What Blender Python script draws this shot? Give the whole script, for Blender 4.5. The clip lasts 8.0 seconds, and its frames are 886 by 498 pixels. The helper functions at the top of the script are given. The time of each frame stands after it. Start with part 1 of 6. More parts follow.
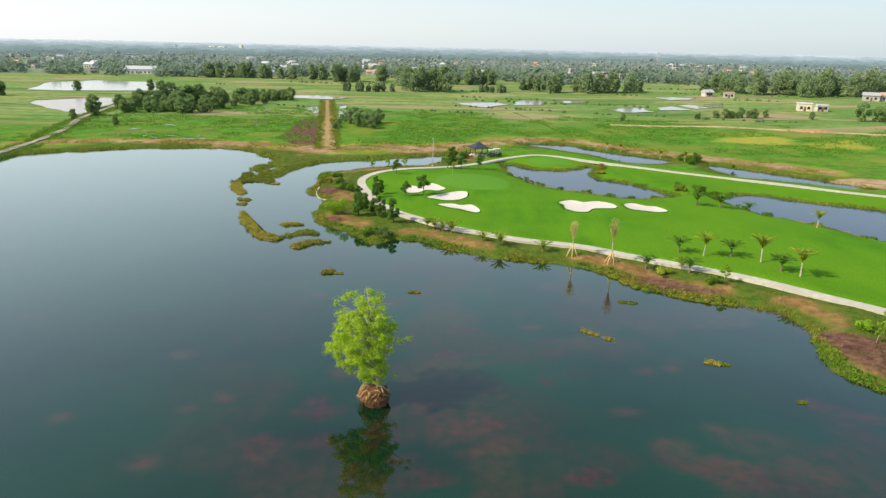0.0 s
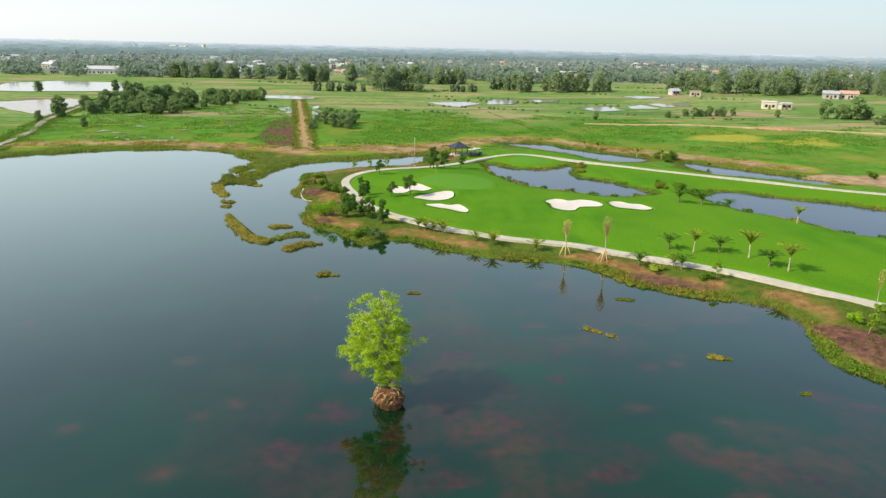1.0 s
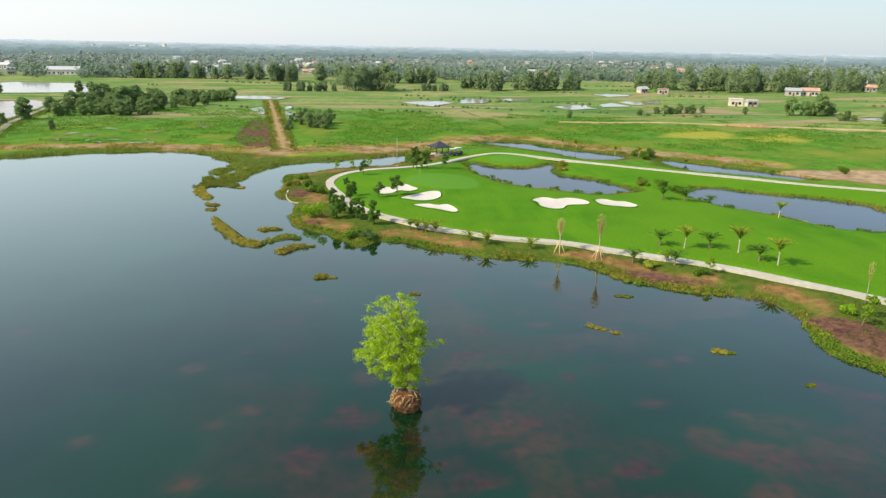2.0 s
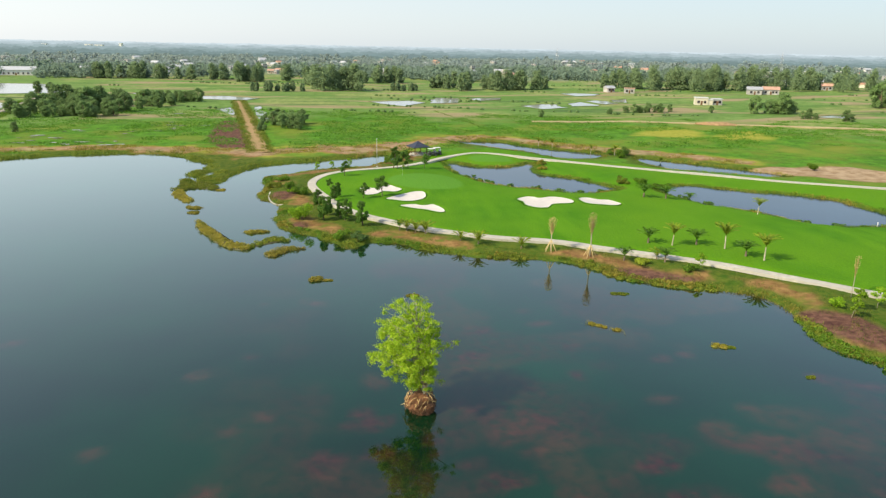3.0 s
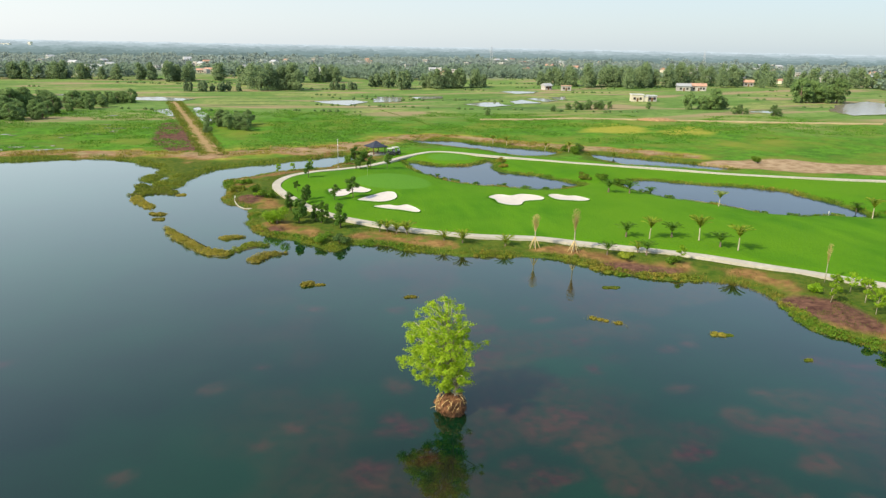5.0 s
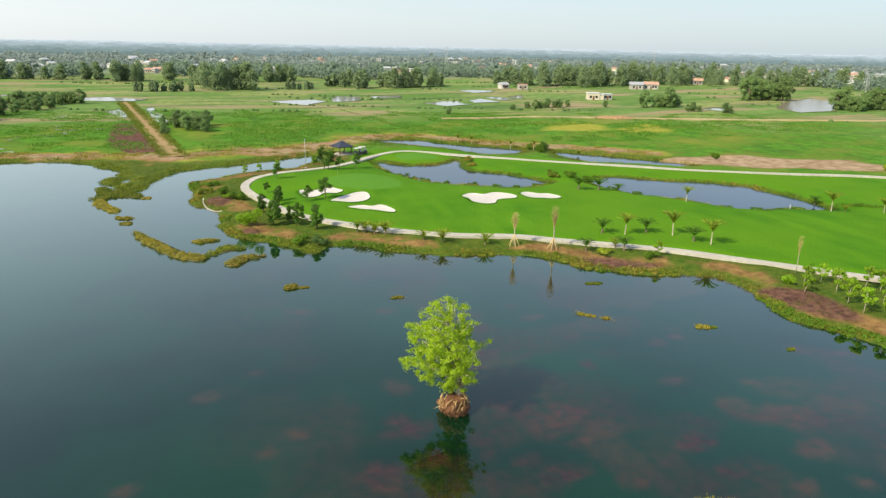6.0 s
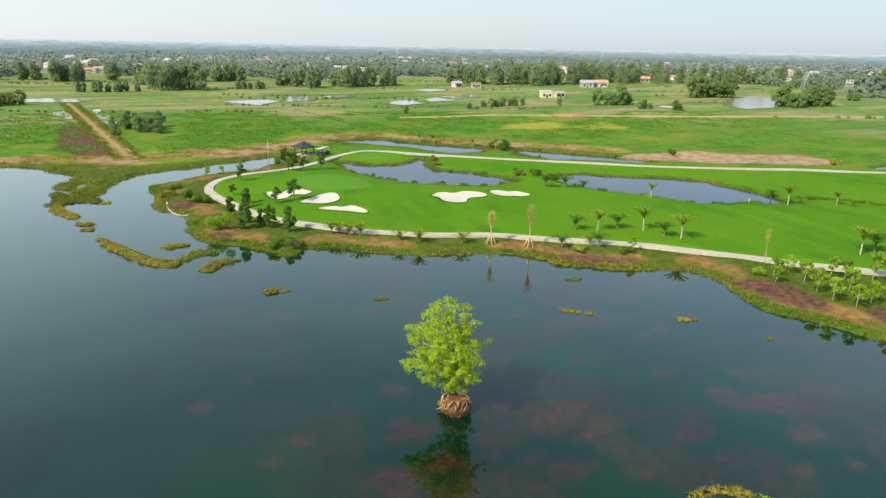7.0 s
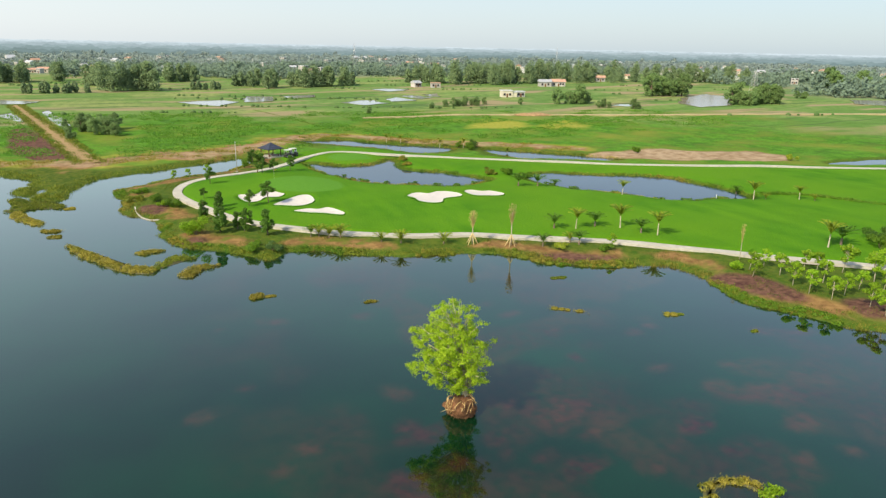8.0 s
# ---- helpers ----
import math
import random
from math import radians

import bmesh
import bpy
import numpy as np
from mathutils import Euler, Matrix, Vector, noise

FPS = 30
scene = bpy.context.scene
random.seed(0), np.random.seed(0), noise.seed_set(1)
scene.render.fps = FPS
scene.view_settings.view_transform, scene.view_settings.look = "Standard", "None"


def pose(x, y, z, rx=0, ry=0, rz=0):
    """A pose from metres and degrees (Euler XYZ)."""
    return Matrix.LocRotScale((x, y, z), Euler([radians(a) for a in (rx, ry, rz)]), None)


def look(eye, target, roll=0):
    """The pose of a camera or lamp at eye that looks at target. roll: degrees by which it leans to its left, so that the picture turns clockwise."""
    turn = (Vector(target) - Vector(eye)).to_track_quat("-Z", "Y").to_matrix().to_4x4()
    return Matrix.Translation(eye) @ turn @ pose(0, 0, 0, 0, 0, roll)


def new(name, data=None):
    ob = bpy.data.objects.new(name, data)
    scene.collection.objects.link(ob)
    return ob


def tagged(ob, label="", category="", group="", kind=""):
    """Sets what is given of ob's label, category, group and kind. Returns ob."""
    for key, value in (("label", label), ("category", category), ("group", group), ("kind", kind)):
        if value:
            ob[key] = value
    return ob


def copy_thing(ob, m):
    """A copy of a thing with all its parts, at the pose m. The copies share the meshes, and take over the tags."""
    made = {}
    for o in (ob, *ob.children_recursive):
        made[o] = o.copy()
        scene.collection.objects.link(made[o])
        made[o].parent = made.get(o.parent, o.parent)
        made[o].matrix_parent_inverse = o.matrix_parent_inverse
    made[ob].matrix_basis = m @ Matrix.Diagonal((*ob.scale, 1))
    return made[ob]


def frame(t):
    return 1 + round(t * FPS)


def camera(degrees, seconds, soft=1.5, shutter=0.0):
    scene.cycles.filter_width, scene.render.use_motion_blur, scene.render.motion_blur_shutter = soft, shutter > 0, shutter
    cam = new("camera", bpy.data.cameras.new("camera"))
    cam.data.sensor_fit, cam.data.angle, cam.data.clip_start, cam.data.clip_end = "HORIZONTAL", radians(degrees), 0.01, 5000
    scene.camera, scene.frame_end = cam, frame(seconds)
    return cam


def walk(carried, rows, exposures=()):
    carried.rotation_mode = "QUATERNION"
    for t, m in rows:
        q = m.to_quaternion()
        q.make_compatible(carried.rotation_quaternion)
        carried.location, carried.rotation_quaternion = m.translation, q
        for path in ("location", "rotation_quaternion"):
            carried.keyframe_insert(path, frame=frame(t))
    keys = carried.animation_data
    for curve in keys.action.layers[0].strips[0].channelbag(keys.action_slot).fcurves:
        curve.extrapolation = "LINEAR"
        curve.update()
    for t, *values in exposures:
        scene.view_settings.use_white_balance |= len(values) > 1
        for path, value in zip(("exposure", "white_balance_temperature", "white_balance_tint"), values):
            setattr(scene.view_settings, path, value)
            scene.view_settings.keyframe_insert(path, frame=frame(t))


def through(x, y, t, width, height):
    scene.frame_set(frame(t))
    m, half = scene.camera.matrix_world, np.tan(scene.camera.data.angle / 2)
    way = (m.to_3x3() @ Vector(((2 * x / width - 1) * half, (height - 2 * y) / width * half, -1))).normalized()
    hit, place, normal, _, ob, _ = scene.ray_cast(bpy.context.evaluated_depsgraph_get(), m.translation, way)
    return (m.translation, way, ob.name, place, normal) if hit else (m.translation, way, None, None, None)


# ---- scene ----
cam = camera(67.1, 8.0, soft=1.35)
PATH = [
    (0, (-0.377, 0.794, 27.694), (-0.361, 2.708, 27.113), 1.2),
    (0.5, (-2.188, 0.809, 27.739), (-2.122, 2.721, 27.159), 1.2),
    (1, (-4.03, 0.915, 27.748), (-3.917, 2.826, 27.167), 1.2),
    (1.5, (-5.888, 1.109, 27.791), (-5.728, 3.016, 27.209), 1.1),
    (3, (-11.419, 1.97, 27.819), (-11.109, 3.858, 27.238), 1.1),
    (3.5, (-13.218, 2.332, 27.866), (-12.856, 4.211, 27.284), 1.1),
    (4, (-14.997, 2.764, 27.832), (-14.591, 4.634, 27.25), 1.2),
    (4.5, (-16.791, 3.242, 27.846), (-16.34, 5.102, 27.264), 1.1),
    (6, (-21.905, 4.951, 27.755), (-21.272, 6.756, 27.173), 1.1),
    (6.5, (-23.615, 5.699, 27.732), (-22.913, 7.479, 27.15), 1.1),
    (7, (-25.255, 6.431, 27.779), (-24.487, 8.183, 27.196), 1.1),
    (7.5, (-26.779, 7.298, 27.781), (-25.949, 9.021, 27.198), 1.1),
    (8, (-28.381, 8.176, 27.789), (-27.497, 9.873, 27.207), 1.1),
]
walk(cam, [(t, look(eye, target, roll)) for t, eye, target, roll in PATH])

# ---- light ----
SUN_EL, SUN_AZ = 40.0, 250.0        # degrees above the horizon; clockwise from +y
world = bpy.data.worlds.new("sky")
scene.world = world
world.use_nodes = True
wn = world.node_tree.nodes
sky = wn.new("ShaderNodeTexSky")
sky.sky_type = "NISHITA"
sky.sun_disc = False
sky.sun_elevation, sky.sun_rotation = radians(SUN_EL), radians(SUN_AZ)
sky.altitude, sky.air_density, sky.dust_density, sky.ozone_density = 20.0, 1.0, 0.8, 1.5
haze = wn.new("ShaderNodeMix")
haze.data_type = "RGBA"
# haze lies thickest along the horizon and thins overhead
sky_at = wn.new("ShaderNodeSeparateXYZ")
world.node_tree.links.new(wn.new("ShaderNodeTexCoord").outputs["Generated"], sky_at.inputs[0])
haze_share = wn.new("ShaderNodeMapRange")
for slot, value in ((1, 0.02), (2, 0.48), (3, 0.78), (4, 0.20)):
    haze_share.inputs[slot].default_value = value
world.node_tree.links.new(sky_at.outputs[2], haze_share.inputs[0])
world.node_tree.links.new(haze_share.outputs[0], haze.inputs[0])
# the haze is brighter and warmer on the sun's side
sunward = wn.new("ShaderNodeVectorMath")
sunward.operation = "DOT_PRODUCT"
sunward.inputs[1].default_value = (math.sin(radians(SUN_AZ)), math.cos(radians(SUN_AZ)), 0)
world.node_tree.links.new(wn["Texture Coordinate"].outputs["Generated"], sunward.inputs[0])
sun_share = wn.new("ShaderNodeMapRange")
sun_share.inputs[1].default_value, sun_share.inputs[2].default_value = -1.0, 0.3
world.node_tree.links.new(sunward.outputs["Value"], sun_share.inputs[0])
haze_tone = wn.new("ShaderNodeMix")
haze_tone.data_type = "RGBA"
haze_tone.inputs[6].default_value, haze_tone.inputs[7].default_value = (3.15, 3.85, 4.35, 1), (6.3, 6.5, 6.6, 1)
world.node_tree.links.new(sun_share.outputs[0], haze_tone.inputs[0])
world.node_tree.links.new(haze_tone.outputs[2], haze.inputs[7])
wn["Background"].inputs["Strength"].default_value = 0.135
world.node_tree.links.new(sky.outputs["Color"], haze.inputs[6])
world.node_tree.links.new(haze.outputs[2], wn["Background"].inputs["Color"])
sun_to = Vector((math.sin(radians(SUN_AZ)) * math.cos(radians(SUN_EL)), math.cos(radians(SUN_AZ)) * math.cos(radians(SUN_EL)), math.sin(radians(SUN_EL))))
sun_data = bpy.data.lights.new("sun", "SUN")
sun_data.energy, sun_data.angle, sun_data.color = 3.8, radians(4.0), (1.0, 0.86, 0.62)
sun = new("sun", sun_data)
sun.matrix_world = look(sun_to * 300, (0, 0, 0))
scene.view_settings.exposure = 0.37

# ---- number helpers ----
rnd = random.Random(7)
rng = np.random.default_rng(11)


def vnoise(x, y, size, seed=0):
    """Smooth value noise in 0..1 over the plan, with cells of that size."""
    x, y = np.asarray(x, float) / size, np.asarray(y, float) / size
    xi, yi = np.floor(x), np.floor(y)
    fx, fy = x - xi, y - yi
    fx, fy = fx * fx * (3 - 2 * fx), fy * fy * (3 - 2 * fy)

    def lattice(a, b):
        v = np.sin(a * 127.1 + b * 311.7 + seed * 74.7) * 43758.5453
        return v - np.floor(v)
    low = lattice(xi, yi) * (1 - fx) + lattice(xi + 1, yi) * fx
    high = lattice(xi, yi + 1) * (1 - fx) + lattice(xi + 1, yi + 1) * fx
    return low * (1 - fy) + high * fy


def smooth(a, b, v):
    u = np.clip((np.asarray(v, float) - a) / (b - a), 0, 1)
    return u * u * (3 - 2 * u)


def spline(points, closed=True, steps=5):
    """A smooth line through control points."""
    p = np.array(points, float)
    n = len(p)
    out = []
    for i in range(n if closed else n - 1):
        if closed:
            a, b, c, d = p[i - 1], p[i], p[(i + 1) % n], p[(i + 2) % n]
        else:
            a, b, c, d = p[max(i - 1, 0)], p[i], p[i + 1], p[min(i + 2, n - 1)]
        for k in range(steps):
            u = k / steps
            out.append(0.5 * (2 * b + (c - a) * u + (2 * a - 5 * b + 4 * c - d) * u * u + (3 * b - a - 3 * c + d) * u ** 3))
    if not closed:
        out.append(p[-1])
    return np.array(out)


def line_distance(x, y, line, closed=False, reach=25.0):
    """Distance of plan points from a line; far ones get the reach."""
    line = np.asarray(line)
    x, y = np.asarray(x, float), np.asarray(y, float)
    best = np.full(x.shape, reach)
    lo, hi = line.min(0) - reach, line.max(0) + reach
    near = np.nonzero((x > lo[0]) & (x < hi[0]) & (y > lo[1]) & (y < hi[1]))[0]
    if not len(near):
        return best
    px, py, d = x[near], y[near], np.full(len(near), reach)
    ends = np.roll(line, -1, 0) if closed else line[1:]
    for (ax, ay), (bx, by) in zip(line, ends):
        dx, dy = bx - ax, by - ay
        u = np.clip(((px - ax) * dx + (py - ay) * dy) / (dx * dx + dy * dy + 1e-9), 0, 1)
        d = np.minimum(d, np.hypot(px - ax - u * dx, py - ay - u * dy))
    best[near] = d
    return best


def inside(x, y, line):
    x, y = np.asarray(x, float), np.asarray(y, float)
    odd = np.zeros(x.shape, bool)
    for (ax, ay), (bx, by) in zip(line, np.roll(line, -1, 0)):
        if ay == by:
            continue
        odd ^= ((ay > y) != (by > y)) & (x < (bx - ax) * (y - ay) / (by - ay) + ax)
    return odd


def signed(x, y, line, reach=25.0):
    """Distance from a closed outline, negative inside."""
    d = line_distance(x, y, line, True, reach)
    return np.where(inside(x, y, line), -d, d)


# ---- plan ----
SHORE_GOLF = [(75, 0), (58, 20), (48, 36), (42.1, 43.6), (40.2, 46.4), (38.8, 50.6), (36.5, 54.4), (36.6, 57.8), (37.7, 63), (38.4, 68.3), (35.6, 71), (30.6, 72.6),
              (26.7, 74.8), (23.7, 77.6), (21.4, 82.4), (16.8, 85.2), (11.8, 87), (6.6, 88), (3.2, 90.6), (-0.3, 93), (-3.5, 95.4), (-6.8, 95.9), (-9.8, 94),
              (-12, 96.2), (-15.4, 101.2), (-18.4, 103.6), (-20.5, 107.3), (-21.5, 111.8), (-21.2, 117.6), (-22.4, 123), (-26, 129), (-25.2, 135),
              (-26.2, 147.5), (-23, 150.4), (-17.8, 155.4), (-11.4, 158.2), (-5, 160.5), (0.4, 165.6), (4.5, 171.5)]
SHORE_FAR = [(2.6, 178.4), (-3, 175.8), (-10.8, 171.5), (-18.3, 167), (-25.5, 164.3), (-29.6, 161), (-32.5, 154.5), (-34, 148.6), (-34.6, 144), (-37, 143.6), (-40.3, 146), (-40.3, 149), (-38.2, 151.4),
             (-37.8, 154.6), (-39, 155.6), (-39.4, 150.8), (-41, 148.8), (-43.2, 152.6), (-42.8, 156.6), (-40.6, 158), (-41.5, 161), (-41, 165), (-46.8, 172.3), (-53.4, 180.5), (-66, 182.5), (-80, 179.5), (-92, 173.4), (-101.5, 167.4), (-103.5, 160), (-103, 148), (-106, 120),
             (-118, 60), (-130, 0), (-120, -60), (0, -90), (85, -50)]
LAKE = spline(SHORE_GOLF + SHORE_FAR)
POND_A = spline([(15.5, 163.2), (17.2, 163.6), (21.6, 158.6), (25.4, 157.2), (30.2, 157.3), (35, 162), (37, 163), (34.2, 152.6), (35, 147.6), (38.5, 144.2), (41.5, 141), (43.4, 136),
                 (46, 130.8), (41.8, 128.2), (36.6, 127.7), (32.8, 129.2), (28.8, 132.2), (24.6, 135), (21.3, 138.3), (17.5, 146), (15.7, 154)])
POND_B = spline([(54.3, 128), (60.6, 133), (67, 130.9), (71.4, 126.6), (77.6, 123.8), (82.8, 120.2), (86, 116.5), (86.2, 111.3), (86.8, 107.4), (86.6, 102.7), (86.6, 98.6), (85.4, 95.8),
                 (83, 94.8), (77.1, 97.2), (71.7, 98), (67.9, 100.1),
                 (66, 104.1), (63.6, 107.9), (61.1, 111.9), (58.2, 115.4), (55.9, 120.1)])
STREAM_A = spline([(24, 205), (33, 201.5), (38.5, 200), (43, 192.5), (48.2, 187), (54.9, 181.5), (60.5, 175.5), (57, 170.1), (48.4, 169.8), (44.4, 174.5), (42.6, 180.7), (36.4, 187), (31, 193), (25, 199)])
STREAM_B = spline([(68, 170), (71.8, 166.6), (77.2, 161.4), (81.8, 155.8), (86.8, 150.7), (93, 143.6), (88.8, 141.4), (80.4, 145.9), (73, 150.7), (68.3, 154.4), (66.2, 161.6)])
STREAM_C = spline([(141, 116.6), (150.2, 117.2), (165, 115), (180, 108), (176, 102), (157, 109.4), (145, 113)])
BODIES = [LAKE, POND_A, POND_B, STREAM_A, STREAM_B, STREAM_C]
PATH_LINE = spline([(92, 22), (76, 41), (62.4, 55.6), (54.5, 63), (48.9, 68.6), (44, 73.3), (39, 78.3), (34.2, 81.9), (28.8, 85.7), (25, 88.4), (21.7, 91), (18, 92.8), (12.6, 94.4),
                    (7.7, 96.8), (1.8, 100.7), (-3.5, 105.8), (-7.6, 110.4), (-11, 116.8), (-13.4, 124.2), (-15.4, 131), (-16.3, 137.2), (-15.2, 143), (-12.4, 148), (-7.6, 151.6),
                    (-1.3, 154), (4.2, 156.6), (9.5, 161), (14.3, 166.3), (20.3, 171.4), (25.2, 173.8), (30.6, 172.2), (37.6, 166.8), (44.6, 161.4), (54.8, 153), (64.9, 146),
                    (74.2, 140.1), (84.7, 132), (103.6, 122.9), (117.3, 117.4), (128.1, 110.4), (142.8, 102.6), (170, 90), (210, 70)], False)
GOLF = spline([(92, 22), (62.4, 55.6), (48.9, 68.6), (39, 78.3), (28.8, 85.7), (21.7, 91), (12.6, 94.4), (1.8, 100.7), (-7.6, 110.4), (-13.4, 124.2), (-16.3, 137.2), (-12.4, 148), (-1.3, 154),
               (9.5, 161), (12, 172), (24, 181), (36, 181), (47, 166), (66, 151), (90, 133), (118, 121), (146, 106), (220, 72), (240, 0)])
BUNKERS = [
    [(-7.0, 128.4), (-6.4, 130.8), (-3.8, 129.6), (-1.7, 132.2), (0.4, 129), (1.0, 127.6), (-0.5, 126.0), (-2.7, 126.6), (-4.2, 124.7), (-6.2, 124.6)],
    [(-2.6, 121.2), (0.6, 124.0), (3.3, 125.8), (5.0, 125.2), (4.8, 121.6), (3.3, 119.4), (1.1, 118.7), (-1.0, 119.8)],
    [(-0.6, 115.7), (2.0, 116.4), (3.5, 115.4), (5.4, 115.8), (6.5, 113.2), (6.7, 110.9), (5.7, 110.0), (3.4, 112.2), (1.5, 113.4)],
    [(21.2, 118.0), (23.2, 119.8), (24.6, 119.4), (25.6, 118.2), (28.2, 119.2), (30.4, 117.5), (31.0, 115.2), (29.9, 113.6), (26.6, 113.3), (25.0, 111.3), (23.1, 111.4), (21.6, 113.4), (21.7, 116.0)],
    [(32.5, 116.6), (33.8, 118.4), (35.2, 118.4), (36.4, 116.9), (38.3, 116.8), (39.4, 114.4), (39.1, 113.0), (37.4, 112.2), (35.1, 112.7), (32.9, 113.6)],
]
BUNKER_LINES = [spline(b) for b in BUNKERS]
PUTTING = [spline([(-1.1, 134.8), (1.2, 141.0), (8.0, 143.5), (13.0, 139), (13.6, 131.6), (11.0, 127.8), (5.5, 127.4), (1.1, 130.2)]),
           spline([(22, 167.5), (27, 170.5), (31.5, 168.5), (32, 163.5), (27, 161.6), (22.5, 163)])]
DIRT_BANK = spline([(-112, 182), (-91, 186.5), (-76, 188.8), (-60, 187.6), (-43, 182.2), (-31.4, 178.5), (-21.6, 181.5), (-12.4, 183), (-3, 184.8), (8, 191.5), (20, 203), (34, 209), (44, 203),
                    (53, 192.5), (64.5, 180.5), (77, 171.5), (92, 158)], False)
BARE_PATCH = spline([(88, 148.7), (101, 150.6), (114.3, 148.8), (121.1, 141.5), (136.3, 136.2), (139, 127), (130.2, 120.9), (115, 127.6), (99, 136.7), (91.1, 143)])
RED_PATCH = [spline([(38.6, 63.6), (41.6, 63), (44, 60), (43.6, 55.4), (42.2, 52.6), (40.2, 53.6), (38.6, 56.6), (38.2, 60)]),
             spline([(24, 80), (28.4, 79), (31, 77), (33, 74.6), (30.6, 74.2), (26.5, 76.2)]), spline([(45, 50.6), (49, 49.6), (50, 46), (46, 45), (43.6, 47)]),
             spline([(-20.4, 124.5), (-19, 128.5), (-22.4, 130.6), (-23.6, 126.8)]), spline([(-19.4, 106.6), (-16.8, 107.8), (-15.6, 105), (-18, 104.4)])]
PURPLE_PATCH = spline([(-42.5, 189), (-33.4, 189), (-36.8, 205), (-41.8, 233), (-46.8, 256), (-51, 250), (-50, 222), (-47, 203)])
YELLOW_PATCH = [spline([(85, 210), (96, 222), (107, 229), (112, 214), (101, 202)]), spline([(108.8, 200), (120, 212), (130.4, 214), (127, 196), (117, 194)])]

PADDIES = [
    [(-224, 372), (-202, 370), (-167, 382), (-148, 384), (-158, 408), (-186, 462), (-236, 472), (-251, 443)], [(-178, 296), (-150, 267), (-130, 249), (-139, 311), (-163, 333), (-182, 309)],
    [(-84, 370), (-76, 352), (-54, 346), (-49, 360), (-67, 375)], [(-60, 298), (-50, 273), (-49, 284), (-56, 307)], [(-46.6, 310), (-40.2, 266), (-37, 249), (-35.4, 252), (-38, 283), (-44.4, 315)]]
PADDIES += [
    [(6, 342), (11, 330), (21, 317), (34, 338), (28, 351)], [(38, 350), (35, 334), (50, 338), (57, 367), (44, 371)], [(60, 366), (62, 350), (76, 356), (80, 372)], [(76, 317), (82, 301), (98, 308), (104, 325), (91, 329)],
    [(104, 327), (101, 314), (115, 317), (125, 334), (115, 341)], [(123, 398), (125, 376), (139, 383), (148, 398), (134, 404)], [(118, 344), (121, 323), (130, 328), (133, 341), (127, 349)], [(134, 349), (133, 334), (137, 331), (147, 356)]]
PADDIES += [[(186, 255), (195, 246), (204, 257), (198, 262)], [(253, 275), (223, 248), (216, 228), (242, 233), (291, 274), (297, 298)], [(335, 234), (308, 215), (311, 200), (353, 224)], [(-118, 384), (-112, 400), (-100, 394), (-104, 376)]]

# standing water in the marsh between the lake and the grove
FLECKS = [(-100.5, 209.8), (-97.8, 215.4), (-91.1, 209.2), (-93.5, 222.8), (-91.4, 226.1), (-94, 201.4), (-89.4, 193.5), (-82.9, 195.5), (-75.6, 197.6), (-72.7, 193), (-71.7, 201.3), (-73.4, 222.3), (-69.9, 238.3),
          (-65.6, 225), (-68.2, 249.1), (-63.1, 231.4), (-62.5, 238), (-60.7, 239.5), (-71.4, 278.8), (-59.9, 283.5), (-74, 216.5), (-86.6, 198)]


def paddy_level(pts):
    x, y = np.array(pts, float).T
    return float(ground_height(x, y).mean())


def water_distance(x, y):
    """Signed distance from the nearest water's edge, roughened; negative in the water."""
    d = np.full(np.shape(x), 25.0)
    for body in BODIES:
        d = np.minimum(d, signed(x, y, body))
    return d + (vnoise(x, y, 3.1, 3) - 0.5) * 1.1 + (vnoise(x, y, 1.3, 4) - 0.5) * 0.5


def ground_height(x, y, wd=None):
    x, y = np.asarray(x, float), np.asarray(y, float)
    wd = water_distance(x, y) if wd is None else wd
    golf = smooth(1.5, -1.5, signed(x, y, GOLF))
    base = 0.72 + 0.25 * golf * smooth(0, 14, wd)
    base += golf * (0.75 * np.exp(-((x - 5) ** 2 + (y - 137) ** 2) / 160) + 0.55 * np.exp(-((x - 31) ** 2 + (y - 117) ** 2) / 90) + 0.2 * np.exp(-((x - 22) ** 2 + (y - 172) ** 2) / 120)
                    + 0.5 * np.exp(-((x - 60) ** 2 + (y - 85) ** 2) / 500))
    base += 0.35 * golf * (vnoise(x, y, 17, 9) - 0.4)
    base += np.clip((x - 60) * 0.013, 0, 3.2) * smooth(160, 260, y + 0.3 * x)
    wild = 1 - golf
    base += wild * ((vnoise(x, y, 2.2, 5) - 0.5) * 0.22 + (vnoise(x, y, 7, 6) - 0.5) * 0.35) * smooth(0.5, 4, wd) * smooth(300, 215, y)
    land = np.minimum(0.42 * smooth(0, 1.1, wd) + 0.3 * smooth(0.6, 3, wd), 1) / 0.72 * base * 0.6 + base * 0.4 * smooth(0, 7, wd)
    bed = -1.4 * smooth(0, 3.0, -wd)
    return np.where(wd > 0, land, bed)


def ground_at(x, y):
    return float(ground_height(np.array([x]), np.array([y]))[0])


# ---- materials ----
def material(name, rough=0.8, metal=0.0, spec=0.3):
    m = bpy.data.materials.new(name)
    m.use_nodes = True
    b = m.node_tree.nodes["Principled BSDF"]
    b.inputs["Roughness"].default_value, b.inputs["Metallic"].default_value = rough, metal
    b.inputs["Specular IOR Level"].default_value = spec
    return m, m.node_tree, b


def node(tree, kind, **values):
    n = tree.nodes.new(kind)
    for key, value in values.items():
        if key in n.inputs:
            n.inputs[key].default_value = value
    return n


